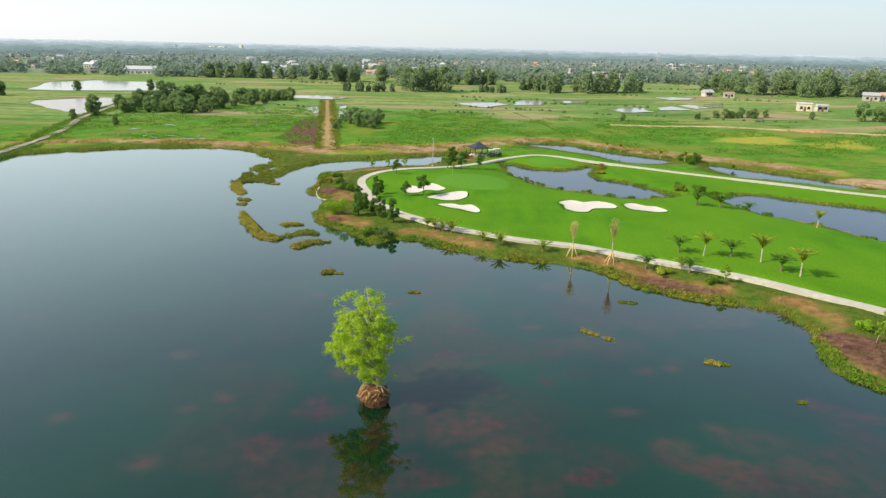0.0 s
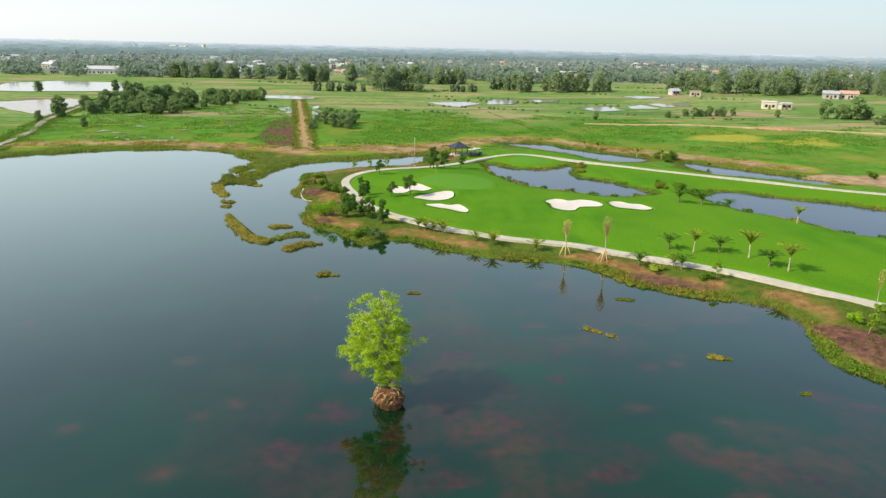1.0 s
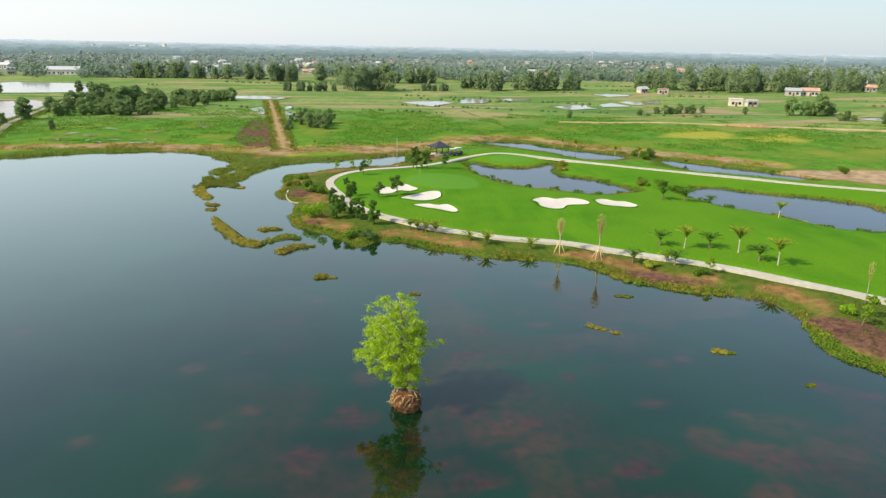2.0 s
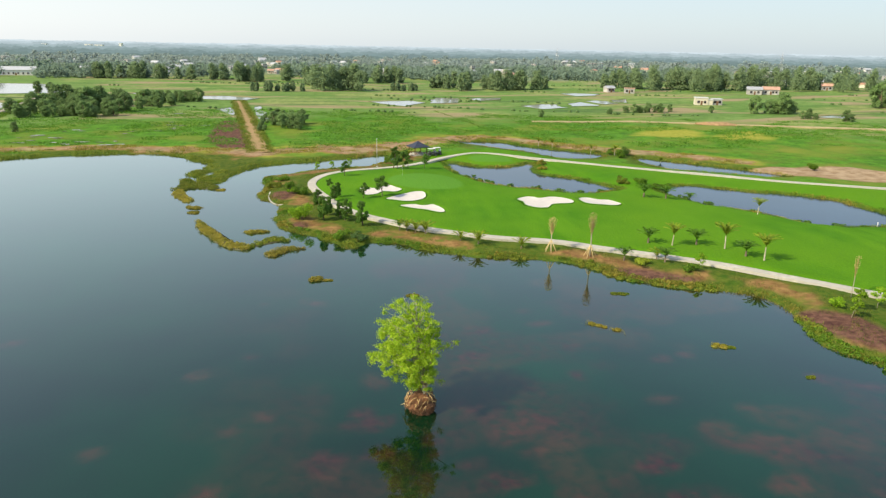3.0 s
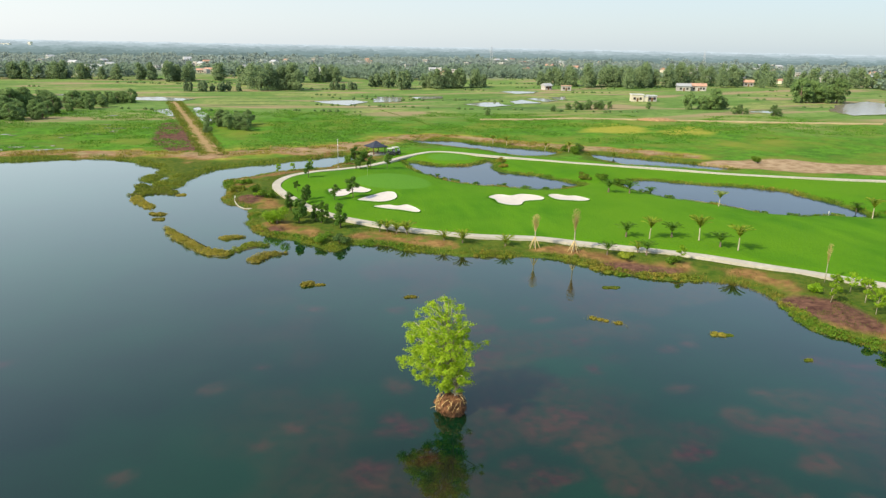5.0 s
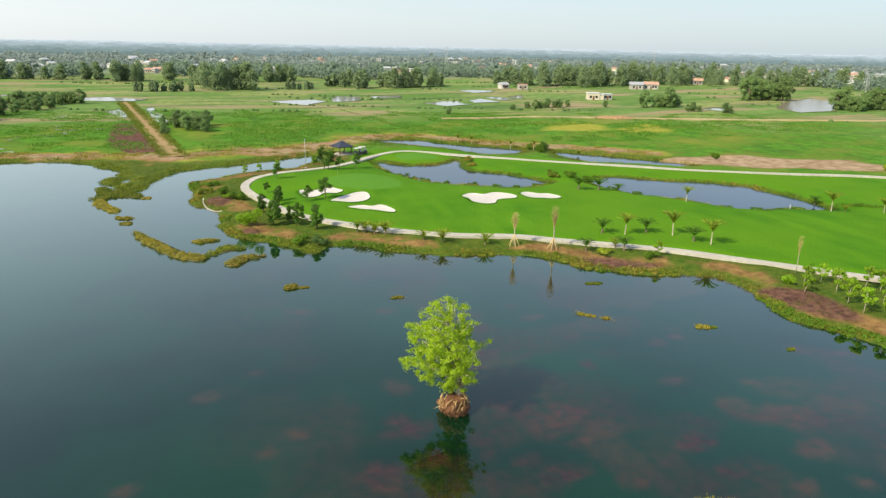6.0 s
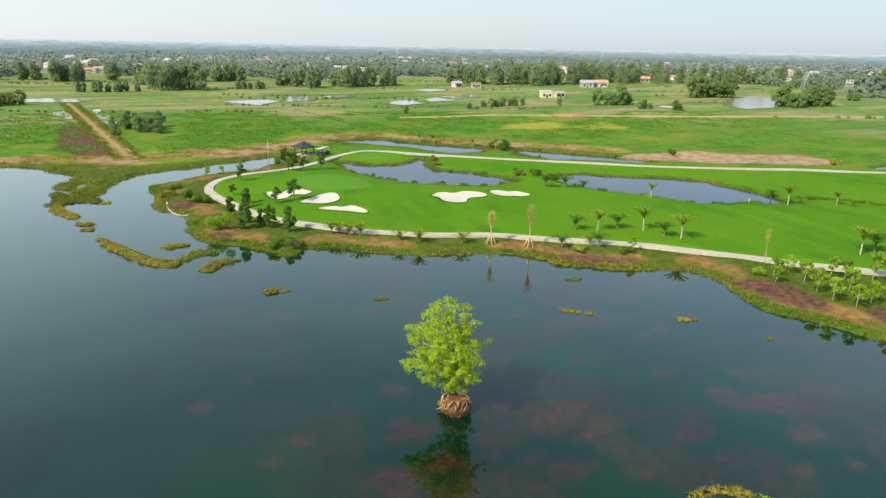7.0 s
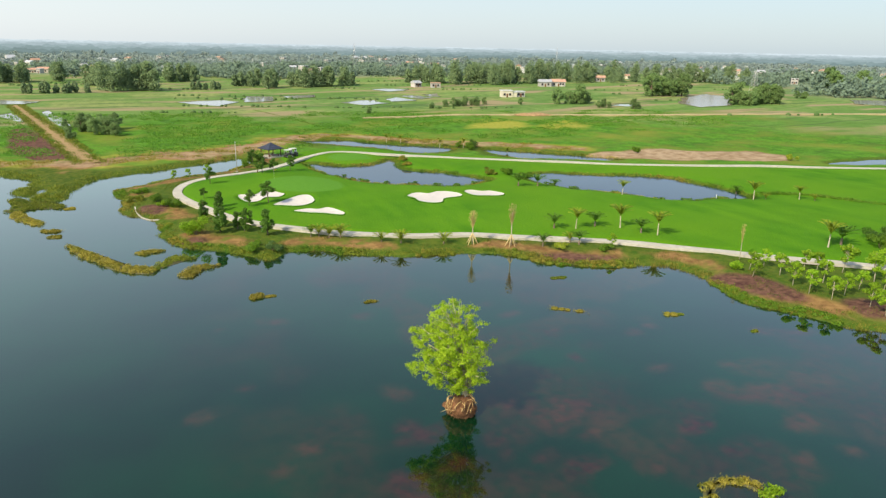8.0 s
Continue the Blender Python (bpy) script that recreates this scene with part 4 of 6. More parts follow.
for cx, cy, rx, ry, deg, tall in ((-23.8, 103.9, 1.35, 0.75, 10, 0.4), (-36.0, 120.8, 1.2, 0.8, -20, 0.35), (-35.5, 117.4, 0.8, 0.8, 10, 0.28), (-33.7, 135.8, 0.7, 0.6, 0, 0.25), (-14.2, 81.0, 0.65, 0.55, 0, 0.45),
                                  (-12.9, 80.6, 0.5, 0.2, 0, 0.25), (-3.0, 74.3, 0.7, 0.26, -5, 0.2), (16.9, 62.1, 0.22, 0.2, 0, 0.26), (14.8, 63.9, 0.26, 0.22, -20, 0.28), (15.4, 63.4, 0.24, 0.15, -20, 0.2), (15.9, 62.9, 0.15, 0.12, 0, 0.18),
                                  (25.3, 57.1, 0.62, 0.42, -5, 0.24), (26.4, 56.7, 0.5, 0.12, -20, 0.08), (21.6, 72.2, 0.9, 0.28, -10, 0.12), (30.2, 50.0, 0.4, 0.12, 0, 0.1)):
    a = np.linspace(0, 2 * np.pi, 14, endpoint=False)
    wob = 1 + 0.2 * rng.normal(size=14)
    q = np.stack((np.cos(a) * rx * wob, np.sin(a) * ry * wob), 1)
    c, s = math.cos(radians(deg)), math.sin(radians(deg))
    islet(np.stack((cx + q[:, 0] * c - q[:, 1] * s, cy + q[:, 0] * s + q[:, 1] * c), 1), 0.14, M_REED_GOLD if tall > 0.15 else M_REED, "small golden reed tussock in open water" if tall > 0.3 else "flat olive weed tussock in open water", 16, tall)
# the ring of reeds close by, with a bush on it
ring = [(6.0 + r * math.cos(t) * 2.3, 31.7 + r * math.sin(t) * 2.2) for r, steps in ((1.05, range(-4, 13)), (0.74, range(12, -5, -1))) for t in (k * math.pi / 9 + 0.35 for k in steps)]
islet(ring, 0.22, M_REED_GOLD, "curved ring of golden reeds enclosing shallow water", 26, 0.28)


def leaf_bush(name, x, y, r, h, mat, label, n=500, size=0.22, z=None, group=""):
    gen = np.random.default_rng(int(abs(x * 31 + y * 17)))
    e = empty(name, x, y, ground_at(x, y) if z is None else z)
    tagged(e, label, "bush", group)
    lumps = gen.normal(size=(7, 3)) * np.array((r * 0.42, r * 0.42, h * 0.16)) + np.array((0, 0, h * 0.5))
    d = gen.normal(size=(n, 3))
    d /= np.linalg.norm(d, axis=1)[:, None]
    d *= np.array((r * 0.42, r * 0.42, h * 0.3)) * gen.uniform(0.5, 1.0, (n, 1))
    p = lumps[gen.integers(0, 7, n)] + d
    p[:, 2] = np.abs(p[:, 2])
    v, f = leaf_cards(p, gen.uniform(0.5, 1.1, n) * size, gen=gen, face=d + np.array((0, 0, 0.15)))
    linked("foliage", mesh_of("foliage", v, f, mat), e)
    bm = bmesh.new()
    for k in range(4):
        q = lumps[k] * 0.9
        tube(bm, [(q[0] * 0.1, q[1] * 0.1, -0.15), (q[0] * 0.5, q[1] * 0.5, q[2] * 0.6), tuple(q)], [0.05, 0.035, 0.015], 5)
    part("stemwork", bm, M_BARK, e)
    return e


leaf_bush("shrub", 7.9, 30.9, 0.9, 0.9, M_LEAF_LIGHT, "lush green bush on the reed ring", 500, 0.16, 0.1)


# ---- palms and planted trees ----
def frond_mesh(name, length, mat, droop=0.5, leaflets=16, width=0.34):
    v, f = [], []
    def spine(u):
        return np.array((length * u * (1 - 0.18 * u * droop), 0, length * (0.55 * u - (0.55 + droop * 0.55) * u * u)))
    n = 8
    for k in range(n):
        u = k / (n - 1)
        p = spine(u)
        w = 0.03 * length * (1 - u * 0.8)
        v += [(p[0], -w * 0.5, p[2]), (p[0], w * 0.5, p[2] + 0.01)]
    for k in range(n - 1):
        f.append((2 * k, 2 * k + 2, 2 * k + 3, 2 * k + 1))
    for side in (-1, 1):
        for k in range(leaflets):
            u = 0.16 + 0.82 * k / (leaflets - 1)
            p, q = spine(u), spine(min(u + 0.055, 1.0))
            reach = width * length * (0.45 + 0.9 * u * (1.12 - u)) * (1.0 if u < 0.9 else 0.6)
            tip = p + np.array((reach * 0.62, side * reach * 0.75, -reach * (0.32 + 0.25 * droop)))
            i = len(v)
            v += [tuple(p), tuple(q), tuple(tip), tuple((p + tip) / 2 + np.array((0.04, 0, 0.03)))]
            f += [(i, i + 1, i + 3), (i + 1, i + 2, i + 3)]
    return mesh_of(name, v, f, mat, False)


def palm(label, trunk_h, radius, fronds, length, mat, droop, trunk_mat, group, lean=0.06, lift=0):
    gen = np.random.default_rng(fronds * 7 + int(trunk_h * 10))
    e = empty("palm", 0, 0, 0)
    tagged(e, label, "palm", group)
    bm = bmesh.new()
    steps = 7
    tube(bm, [(lean * trunk_h * (k / steps) ** 2, 0, -0.2 + (trunk_h + 0.2) * k / steps) for k in range(steps + 1)],
         [radius * (1.35 - 0.5 * k / steps + 0.10 * (k % 2)) for k in range(steps + 1)], 8)
    part("trunk", bm, trunk_mat, e)
    meshes = [frond_mesh("frond", length * s, mat, d) for s, d in ((1.0, droop), (0.85, droop * 0.6), (0.7, droop * 0.3))]
    for k in range(fronds):
        tier = 0 if k < fronds * 0.5 else (1 if k < fronds * 0.8 else 2)
        ob = linked("frond", meshes[tier], e)
        ob.matrix_basis = pose(lean * trunk_h, 0, trunk_h - 0.03, gen.uniform(-8, 8), (-46, -64, -78)[tier] - lift + gen.uniform(-10, 10), 360 * k / fronds * 2.618 + gen.uniform(-12, 12))
    return e


def place(proto, spots):
    """The prototype goes to the first spot, copies to the others. Spots: x, y, size, turn."""
    for i, (x, y, s, turn) in enumerate(spots):
        m = pose(x, y, ground_at(x, y) - 0.02, 0, 0, turn)
        if i == 0:
            first = (m, s)
            continue
        c = copy_thing(proto, m)
        c.scale = (s, s, s)
    proto.matrix_basis = first[0]
    proto.scale = (first[1],) * 3


place(palm("stout dark green palm with arching fronds on the fairway", 0.75, 0.12, 24, 2.05, M_PALM, 0.35, M_BARK, "dark palms"),
      [(32.8, 88.7, 1.0, 20), (39.3, 86.9, 1.0, 80), (43.2, 80.9, 1.0, 200), (26.7, 83, 0.85, 10), (31.6, 81, 0.9, 60), (46.6, 119.6, 1.15, 0), (50.6, 118.5, 1.1, 130), (66.2, 64.4, 1.3, 40), (1.6, 152.8, 1.0, 0),
       (86.2, 99.4, 0.8, 40), (57.3, 121.6, 0.8, 60), (-2, 100.9, 0.75, 30)])
place(palm("tall pale-trunked palm with thin yellowing fronds", 1.7, 0.075, 21, 2.2, M_PALM_YELLOW, 0.25, M_PALE_BARK, "yellow palms", lift=3),
      [(35.6, 86.9, 0.95, 0), (42.2, 84.4, 1.1, 100), (44.6, 78.9, 1.1, 220), (60.6, 104.6, 0.85, 10), (81.2, 91.4, 1.05, 60), (88.6, 87.2, 0.8, 150), (63.1, 64.3, 1.15, 20), (58.4, 178, 0.8, 0), (47, 190, 0.8, 70), (50.2, 187, 0.8, 160),
       (63, 172.5, 0.85, 30), (72, 163.5, 0.8, 210)])
place(palm("small bushy palm with yellow-green fronds beside the path", 0.4, 0.10, 19, 2.0, M_PALM_YELLOW, 0.2, M_BARK, "bushy palms", lift=2),
      [(14.3, 90.0, 0.9, 0), (8.5, 92.0, 1.0, 50), (6.2, 93.7, 0.8, 110), (-0.9, 100.5, 1.0, 170), (1.7, 98.4, 1.1, 230), (0.3, 99.5, 0.9, 20), (31.2, 82.6, 0.8, 90), (83.6, 90.6, 0.6, 0), (90.6, 85.4, 0.7, 80)])


def propped_tree(x, y, h, turn, props=6, label="newly planted dry tree held by splayed timber props"):
    """A bare planted trunk with its tied crown, held by timber props."""
    gen = np.random.default_rng(int(h * 100))
    e = empty("propped_tree", x, y, ground_at(x, y) - 0.02, turn)
    tagged(e, label, "tree", "propped trees")
    bm = bmesh.new()
    slim = 1.0 if props else 0.55
    tube(bm, [(0, 0, -0.2), (0.03, 0, h * 0.3), (0.0, 0.03, h * 0.62), (0, 0, h * 0.8)], [0.10 * slim, 0.085 * slim, 0.07 * slim, 0.05 * slim], 7)
    part("trunk", bm, M_PALE_BARK, e)
    for k in range(props):
        a = 2 * math.pi * k / 6 + 0.3
        bm = bmesh.new()
        tube(bm, [(0.9 * math.cos(a), 0.9 * math.sin(a), -0.1), (0.08 * math.cos(a), 0.08 * math.sin(a), 1.55)], [0.05, 0.045], 6)
        part("prop", bm, M_POLE, e, "pale timber prop")
    bm = bmesh.new()
    for k in range(46 if props else 26):
        a, r = gen.uniform(0, 2 * math.pi), gen.uniform(0.05, 0.8) * slim
        z0 = gen.uniform(0.45, 0.72) * h
        top = gen.uniform(0.72, 1.0) * h
        tube(bm, [(0, 0, z0), (r * 0.5 * math.cos(a), r * 0.5 * math.sin(a), (z0 + top) / 2), (r * math.cos(a), r * math.sin(a), top)], [0.02, 0.014, 0.007], 4, False)
    part("dry_crown", bm, M_DRY, e, "dry straw-coloured twigs")["kind"] = "stuff"
    n = 380 if props else 130
    z = gen.uniform(0.50, 1.0, n) * h
    r = np.interp(z / h, (0.5, 0.62, 0.8, 0.95, 1.0), (0.10, 0.3, 0.62, 0.6, 0.35)) * slim * np.sqrt(gen.random(n))
    a = gen.uniform(0, 2 * np.pi, n)
    v, f = leaf_cards(np.column_stack((r * np.cos(a), r * np.sin(a), z)), gen.uniform(0.05, 0.12, n), gen=gen)
    linked("dry_foliage", mesh_of("dry_foliage", v, f, M_DRY), e, "withered pale leaves")
    return e


propped_tree(18.1, 88.3, 4.9, 0)
propped_tree(22.7, 85.2, 6.2, 25)
propped_tree(47.5, 66.5, 5.0, 10, 0, "slender bare tree with a dry straw-coloured tip by the path")


def lobes(centres, radii, gen, rise=0.85):
    """Smooth uneven lumps of foliage: vertices and triangles."""
    bm = bmesh.new()
    bmesh.ops.create_icosphere(bm, subdivisions=1, radius=1.0)
    unit = np.array([tuple(q.co) for q in bm.verts])
    tri = np.array([[q.index for q in fc.verts] for fc in bm.faces])
    bm.free()
    vs, fs = [], []
    for k, (c, r) in enumerate(zip(centres, radii)):
        vs.append(unit * np.array((1, 1, rise)) * r * gen.uniform(0.88, 1.12, (len(unit), 1)) + c)
        fs.append(tri + k * len(unit))
    return np.concatenate(vs), np.concatenate(fs)


def small_tree(label, h, crown_r, crown_from, mat, bark, group, n=700, size=0.2, trunk_r=0.07, seed=1, category="tree", limbs=9, clumps=16):
    gen = np.random.default_rng(seed)
    e = empty("tree", 0, 0, 0)
    tagged(e, label, category, group)
    bm = bmesh.new()
    bend = gen.normal(size=2) * 0.05 * h
    tube(bm, [(0, 0, -0.25), (bend[0] * 0.3, bend[1] * 0.3, h * 0.35), (bend[0], bend[1], h * 0.7), (bend[0], bend[1], h * 0.92)], [trunk_r * 1.3, trunk_r, trunk_r * 0.6, trunk_r * 0.2], 7)
    part("trunk", bm, bark, e)
    centres = []
    for k in range(clumps):
        z = gen.uniform(crown_from, 0.95) * h
        u = (z / h - crown_from) / (1 - crown_from)
        r = crown_r * math.sqrt(max(0.12, 1 - (2 * u - 0.85) ** 2)) * gen.uniform(0.35, 0.95)
        a = gen.uniform(0, 2 * math.pi)
        centres.append((r * math.cos(a) + bend[0] * 0.8, r * math.sin(a) + bend[1] * 0.8, z))
    bm = bmesh.new()
    for c in centres[:limbs]:
        z0 = max(crown_from * h * 0.8, c[2] - crown_r * 0.7)
        tube(bm, [(bend[0] * 0.7, bend[1] * 0.7, z0), (c[0] * 0.5, c[1] * 0.5, (z0 + c[2]) / 2 + 0.06 * h), c], [trunk_r * 0.5, trunk_r * 0.35, trunk_r * 0.12], 5, False)
    part("branchwork", bm, bark, e)
    centres = np.array(centres)
    d = gen.normal(size=(n, 3))
    d /= np.linalg.norm(d, axis=1)[:, None]
    d *= crown_r * np.array((0.38, 0.38, 0.30)) * gen.uniform(0.4, 1.0, (n, 1))
    v, f = leaf_cards(centres[gen.integers(0, clumps, n)] + d, gen.uniform(0.55, 1.25, n) * size, gen=gen, face=d + np.array((0, 0, 0.1)))
    linked("crown", mesh_of("crown", v, f, mat), e)
    return e


YOUNG = [(44.7, 62.7, 0.9, 0), (48, 63.1, 0.9, 40), (46.4, 59.5, 1.05, 90), (44.5, 56.3, 1.1, 30), (51.3, 59.8, 1.0, 10), (43.5, 53.5, 1.05, 150), (48.4, 55.1, 1.05, 60), (44.3, 51.2, 1.0, 200), (55.5, 57.2, 1.35, 15),
         (47.1, 51.5, 1.0, 70), (50.6, 52, 0.9, 300), (46.3, 48, 1.05, 20), (55.6, 53.1, 1.35, 110), (45.3, 45.7, 1.1, 250), (53, 50.5, 1.0, 33), (34.7, 77.7, 0.75, 80), (42.7, 60.6, 0.8, 0), (58.8, 55.2, 1.1, 99), (51.5, 47, 1.0, 10), (-15.3, 150.6, 0.85, 0), (-12, 154.2, 0.75, 200), (-8.4, 155.2, 0.85, 80), (61.4, 55.5, 1.1, 40), (52.5, 58.7, 0.95, 130)]
place(small_tree("slender young tree with pale trunk and bright leaves", 3.0, 0.8, 0.4, M_LEAF_LIGHT, M_PALE_BARK, "young trees", 900, 0.15, 0.04, 3), YOUNG[0::2])
place(small_tree("slender young tree with pale trunk and bright leaves", 2.8, 0.9, 0.38, M_LEAF_LIGHT, M_PALE_BARK, "young trees", 850, 0.15, 0.038, 4), YOUNG[1::2])
place(small_tree("dark green tree with an upright leafy crown", 4.3, 1.05, 0.12, M_LEAF_DARK, M_BARK, "dark trees by the path", 3600, 0.16, 0.08, 8, clumps=32),
      [(-14.4, 117.4, 0.8, 0), (-13.6, 108.4, 1.0, 60), (-13.0, 110.8, 0.8, 200), (-10.2, 107.7, 0.9, 120), (-10.9, 109.0, 0.7, 20), (-7.5, 104.4, 1.0, 30), (-11.7, 120.7, 0.75, 10), (-11.4, 123.0, 0.7, 190)])
place(small_tree("small open-crowned tree on the mown turf", 3.7, 1.3, 0.38, M_LEAF_DARK, M_BARK, "trees round the green", 1900, 0.16, 0.07, 15, clumps=18),
      [(-3.1, 122.6, 1.05, 0), (-6.6, 121.8, 0.75, 100), (-9.6, 143.4, 0.85, 50), (4.8, 151.8, 0.8, 20), (8.6, 152.6, 0.9, 140), (2.3, 151.4, 0.85, 70), (3, 164, 1.0, 10), (-12.6, 130.6, 0.55, 0)])
for x, y, r, h, mat, label in (
        (-16.8, 108.4, 2.1, 2.5, M_LEAF_LIGHT, "bright lime green bush on the lake bank"), (-17.6, 127.4, 1.6, 1.6, M_SHRUB, "rounded green shrub on the lake bank"), (-20.4, 132.6, 1.6, 1.4, M_SHRUB, "rounded green shrub on the lake bank"),
        (-19.6, 128.4, 1.0, 1.1, M_LEAF_LIGHT, "bright lime green bush on the lake bank"), (-22.6, 141.6, 1.7, 1.3, M_SHRUB, "rounded green shrub on the lake bank"), (-23.6, 135.2, 1.6, 1.2, M_REED, "yellow-green shrub at the water's edge"),
        (-11.2, 97.8, 1.4, 1.3, M_SHRUB, "rounded green shrub on the lake bank"), (-8.6, 97.2, 1.3, 1.2, M_LEAF, "dark shrub hanging over the water"), (2.6, 167.6, 1.6, 2.0, M_SHRUB, "dense shrub beside the channel"),
        (5.4, 169.6, 1.6, 2.2, M_LEAF_DARK, "dense dark shrub beside the channel"), (6.8, 173, 1.3, 1.7, M_PALM_YELLOW, "yellow-green shrub beside the pavilion"), (0.6, 161.6, 1.3, 1.4, M_SHRUB, "dense shrub beside the channel"),
        (33.2, 77.2, 1.3, 1.0, M_SHRUB, "low green shrub on the lake bank"), (28, 80.8, 1.3, 1.1, M_PALM_YELLOW, "yellow flowering shrub below the path"), (43.4, 63.6, 1.0, 1.1, M_LEAF_LIGHT, "bright green bush on red soil"),
        (72.6, 63.4, 2.2, 2.0, M_LEAF_DARK, "broad dark shrub on the fairway edge"), (77.4, 64, 2.2, 2.2, M_LEAF_DARK, "broad dark shrub on the fairway edge"), (69.6, 60.8, 1.8, 1.6, M_SHRUB, "broad green shrub on the fairway edge"),
        (54.6, 129.6, 1.8, 1.6, M_SHRUB, "dense shrub between the ponds"), (51.6, 131.8, 1.7, 1.6, M_SHRUB, "dense shrub between the ponds"), (48, 133.6, 1.6, 1.3, M_REED, "golden shrub between the ponds"),
        (36.6, 152, 1.3, 1.1, M_REED_GOLD, "golden reed clump at the pond"), (38.4, 158, 1.4, 1.2, M_REED_GOLD, "golden reed clump at the pond"), (62.6, 168.6, 1.8, 2.0, M_SHRUB, "dense shrub between two streams"),
        (65.6, 171.6, 1.7, 2.2, M_LEAF_DARK, "dense dark shrub between two streams"), (62.2, 173.6, 1.3, 1.5, M_SHRUB, "dense shrub between two streams"), (103, 146, 1.9, 1.9, M_SHRUB, "rounded shrub on bare soil"), (133, 122, 1.6, 1.6, M_PALM_YELLOW, "yellowing shrub beside the bare soil")):
    leaf_bush("shrub", x, y, r, h, mat, label, int(520 * r * h) + 500, 0.15, group="bank shrubs")
for body, spots in ((POND_A, ((21, 139.6), (17.6, 146.6), (24.6, 136.2), (29.5, 132.6), (33, 130.1), (37.2, 128.9), (42, 129.2), (19, 142))), (POND_B, ((58.6, 116.4), (63.2, 109.6), (67.4, 101.4), (72, 99.2), (80, 97.2), (56, 122)))):
    for x, y in spots:
        leaf_bush("pond_plants", x, y, 1.3, 0.5, M_LEAF_DARK, "low dark water plants along the pond edge", 260, 0.22, -0.05, "pond edge plants")


# ---- pavilion, carts, mast, flag ----
def pavilion(x, y, turn):
    e = empty("pavilion", x, y, ground_at(x, y), turn)
    tagged(e, "open garden pavilion with dark blue-grey hipped roof", "pavilion")
    part("floor_slab", box(bmesh.new(), -2.3, -2.3, -0.3, 2.3, 2.3, 0.15, 0.03), M_CONCRETE, e, "pale concrete slab")
    for sx in (-1.7, 1.7):
        for sy in (-1.7, 1.7):
            part("post", box(bmesh.new(), sx - 0.09, sy - 0.09, 0.15, sx + 0.09, sy + 0.09, 2.2, 0.015), M_TIMBER, e)
    bm = bmesh.new()
    a = [bm.verts.new((sx * 2.35, sy * 2.35, 2.05)) for sx, sy in ((-1, -1), (1, -1), (1, 1), (-1, 1))]
    b = [bm.verts.new((sx * 1.0, sy * 1.0, 2.75)) for sx, sy in ((-1, -1), (1, -1), (1, 1), (-1, 1))]
    c = [bm.verts.new((sx * 0.12, sy * 0.12, 3.4)) for sx, sy in ((-1, -1), (1, -1), (1, 1), (-1, 1))]
    d = [bm.verts.new((sx * 2.3, sy * 2.3, 1.93)) for sx, sy in ((-1, -1), (1, -1), (1, 1), (-1, 1))]
    for p, q in ((d, a), (a, b), (b, c)):
        for k in range(4):
            bm.faces.new((p[k], p[(k + 1) % 4], q[(k + 1) % 4], q[k]))
    bm.faces.new(c)
    bm.faces.new(d[::-1])
    part("roof", bm, M_ROOF, e, "dark blue-grey hipped roof", True)
    for sy in (-1.4, 1.4):
        part("bench", box(bmesh.new(), -1.4, sy - 0.2, 0.5, 1.4, sy + 0.2, 0.58, 0.01), M_TIMBER, e)
        for sx in (-1.2, 1.2):
            part("bench_leg", box(bmesh.new(), sx - 0.05, sy - 0.16, 0.15, sx + 0.05, sy + 0.16, 0.5), M_TIMBER, e)


pavilion(9.9, 175.4, 20)


def golf_cart(x, y, turn):
    e = empty("golf_cart", x, y, ground_at(x, y), turn)
    tagged(e, "dark golf cart with flat white roof parked by the path", "golf cart", "golf carts")
    bm = box(bmesh.new(), -1.15, -0.58, 0.28, 1.15, 0.58, 0.62, 0.08)
    box(bm, 0.55, -0.55, 0.55, 1.15, 0.55, 0.95, 0.10)
    box(bm, -1.1, -0.55, 0.6, -0.35, 0.55, 0.85, 0.06)
    part("body", bm, M_CARTBODY, e, "dark moulded body")
    part("roof", box(bmesh.new(), -0.95, -0.6, 1.82, 0.8, 0.6, 1.90, 0.03), M_WHITE, e, "white flat canopy")
    part("seat", box(bmesh.new(), -0.65, -0.5, 0.85, -0.1, 0.5, 0.98, 0.04), M_DARK, e, "dark bench seat")
    part("backrest", box(bmesh.new(), -0.75, -0.5, 0.95, -0.62, 0.5, 1.35, 0.04), M_DARK, e)
    for sx, tilt in ((0.72, -0.12), (-0.85, 0.05)):
        for sy in (-0.54, 0.54):
            part("roof_post", tube(bmesh.new(), [(sx - tilt, sy, 0.8), (sx, sy, 1.84)], [0.022, 0.022], 6), M_METAL, e)
    for sx in (-0.78, 0.78):
        for sy in (-0.52, 0.52):
            w = part("wheel", bmesh_wheel(0.23, 0.16), M_RUBBER, e, "black tyre")
            w.matrix_basis = pose(sx, sy, 0.23, 90, 0, 0)
            h = part("rim", bmesh_wheel(0.12, 0.17), M_METAL, w, "grey wheel rim")
    part("windscreen", box(bmesh.new(), 0.70, -0.5, 0.98, 0.72, 0.5, 1.75), M_GLASS, e, "clear windscreen")


def bmesh_wheel(r, w):
    bm = bmesh.new()
    bmesh.ops.create_cone(bm, cap_ends=True, segments=18, radius1=r, radius2=r, depth=w)
    edges = [ed for ed in bm.edges if abs(ed.verts[0].co.z - ed.verts[1].co.z) < 1e-5]
    bmesh.ops.bevel(bm, geom=edges, offset=r * 0.12, segments=2, affect="EDGES")
    return bm


M_GLASS, glass_tree, glass_bsdf = material("clear_glass", 0.05, 0, 0.5)
glass_bsdf.inputs["Transmission Weight"].default_value = 1.0
golf_cart(12.9, 170.0, 15)
golf_cart(14.3, 171.3, 12)

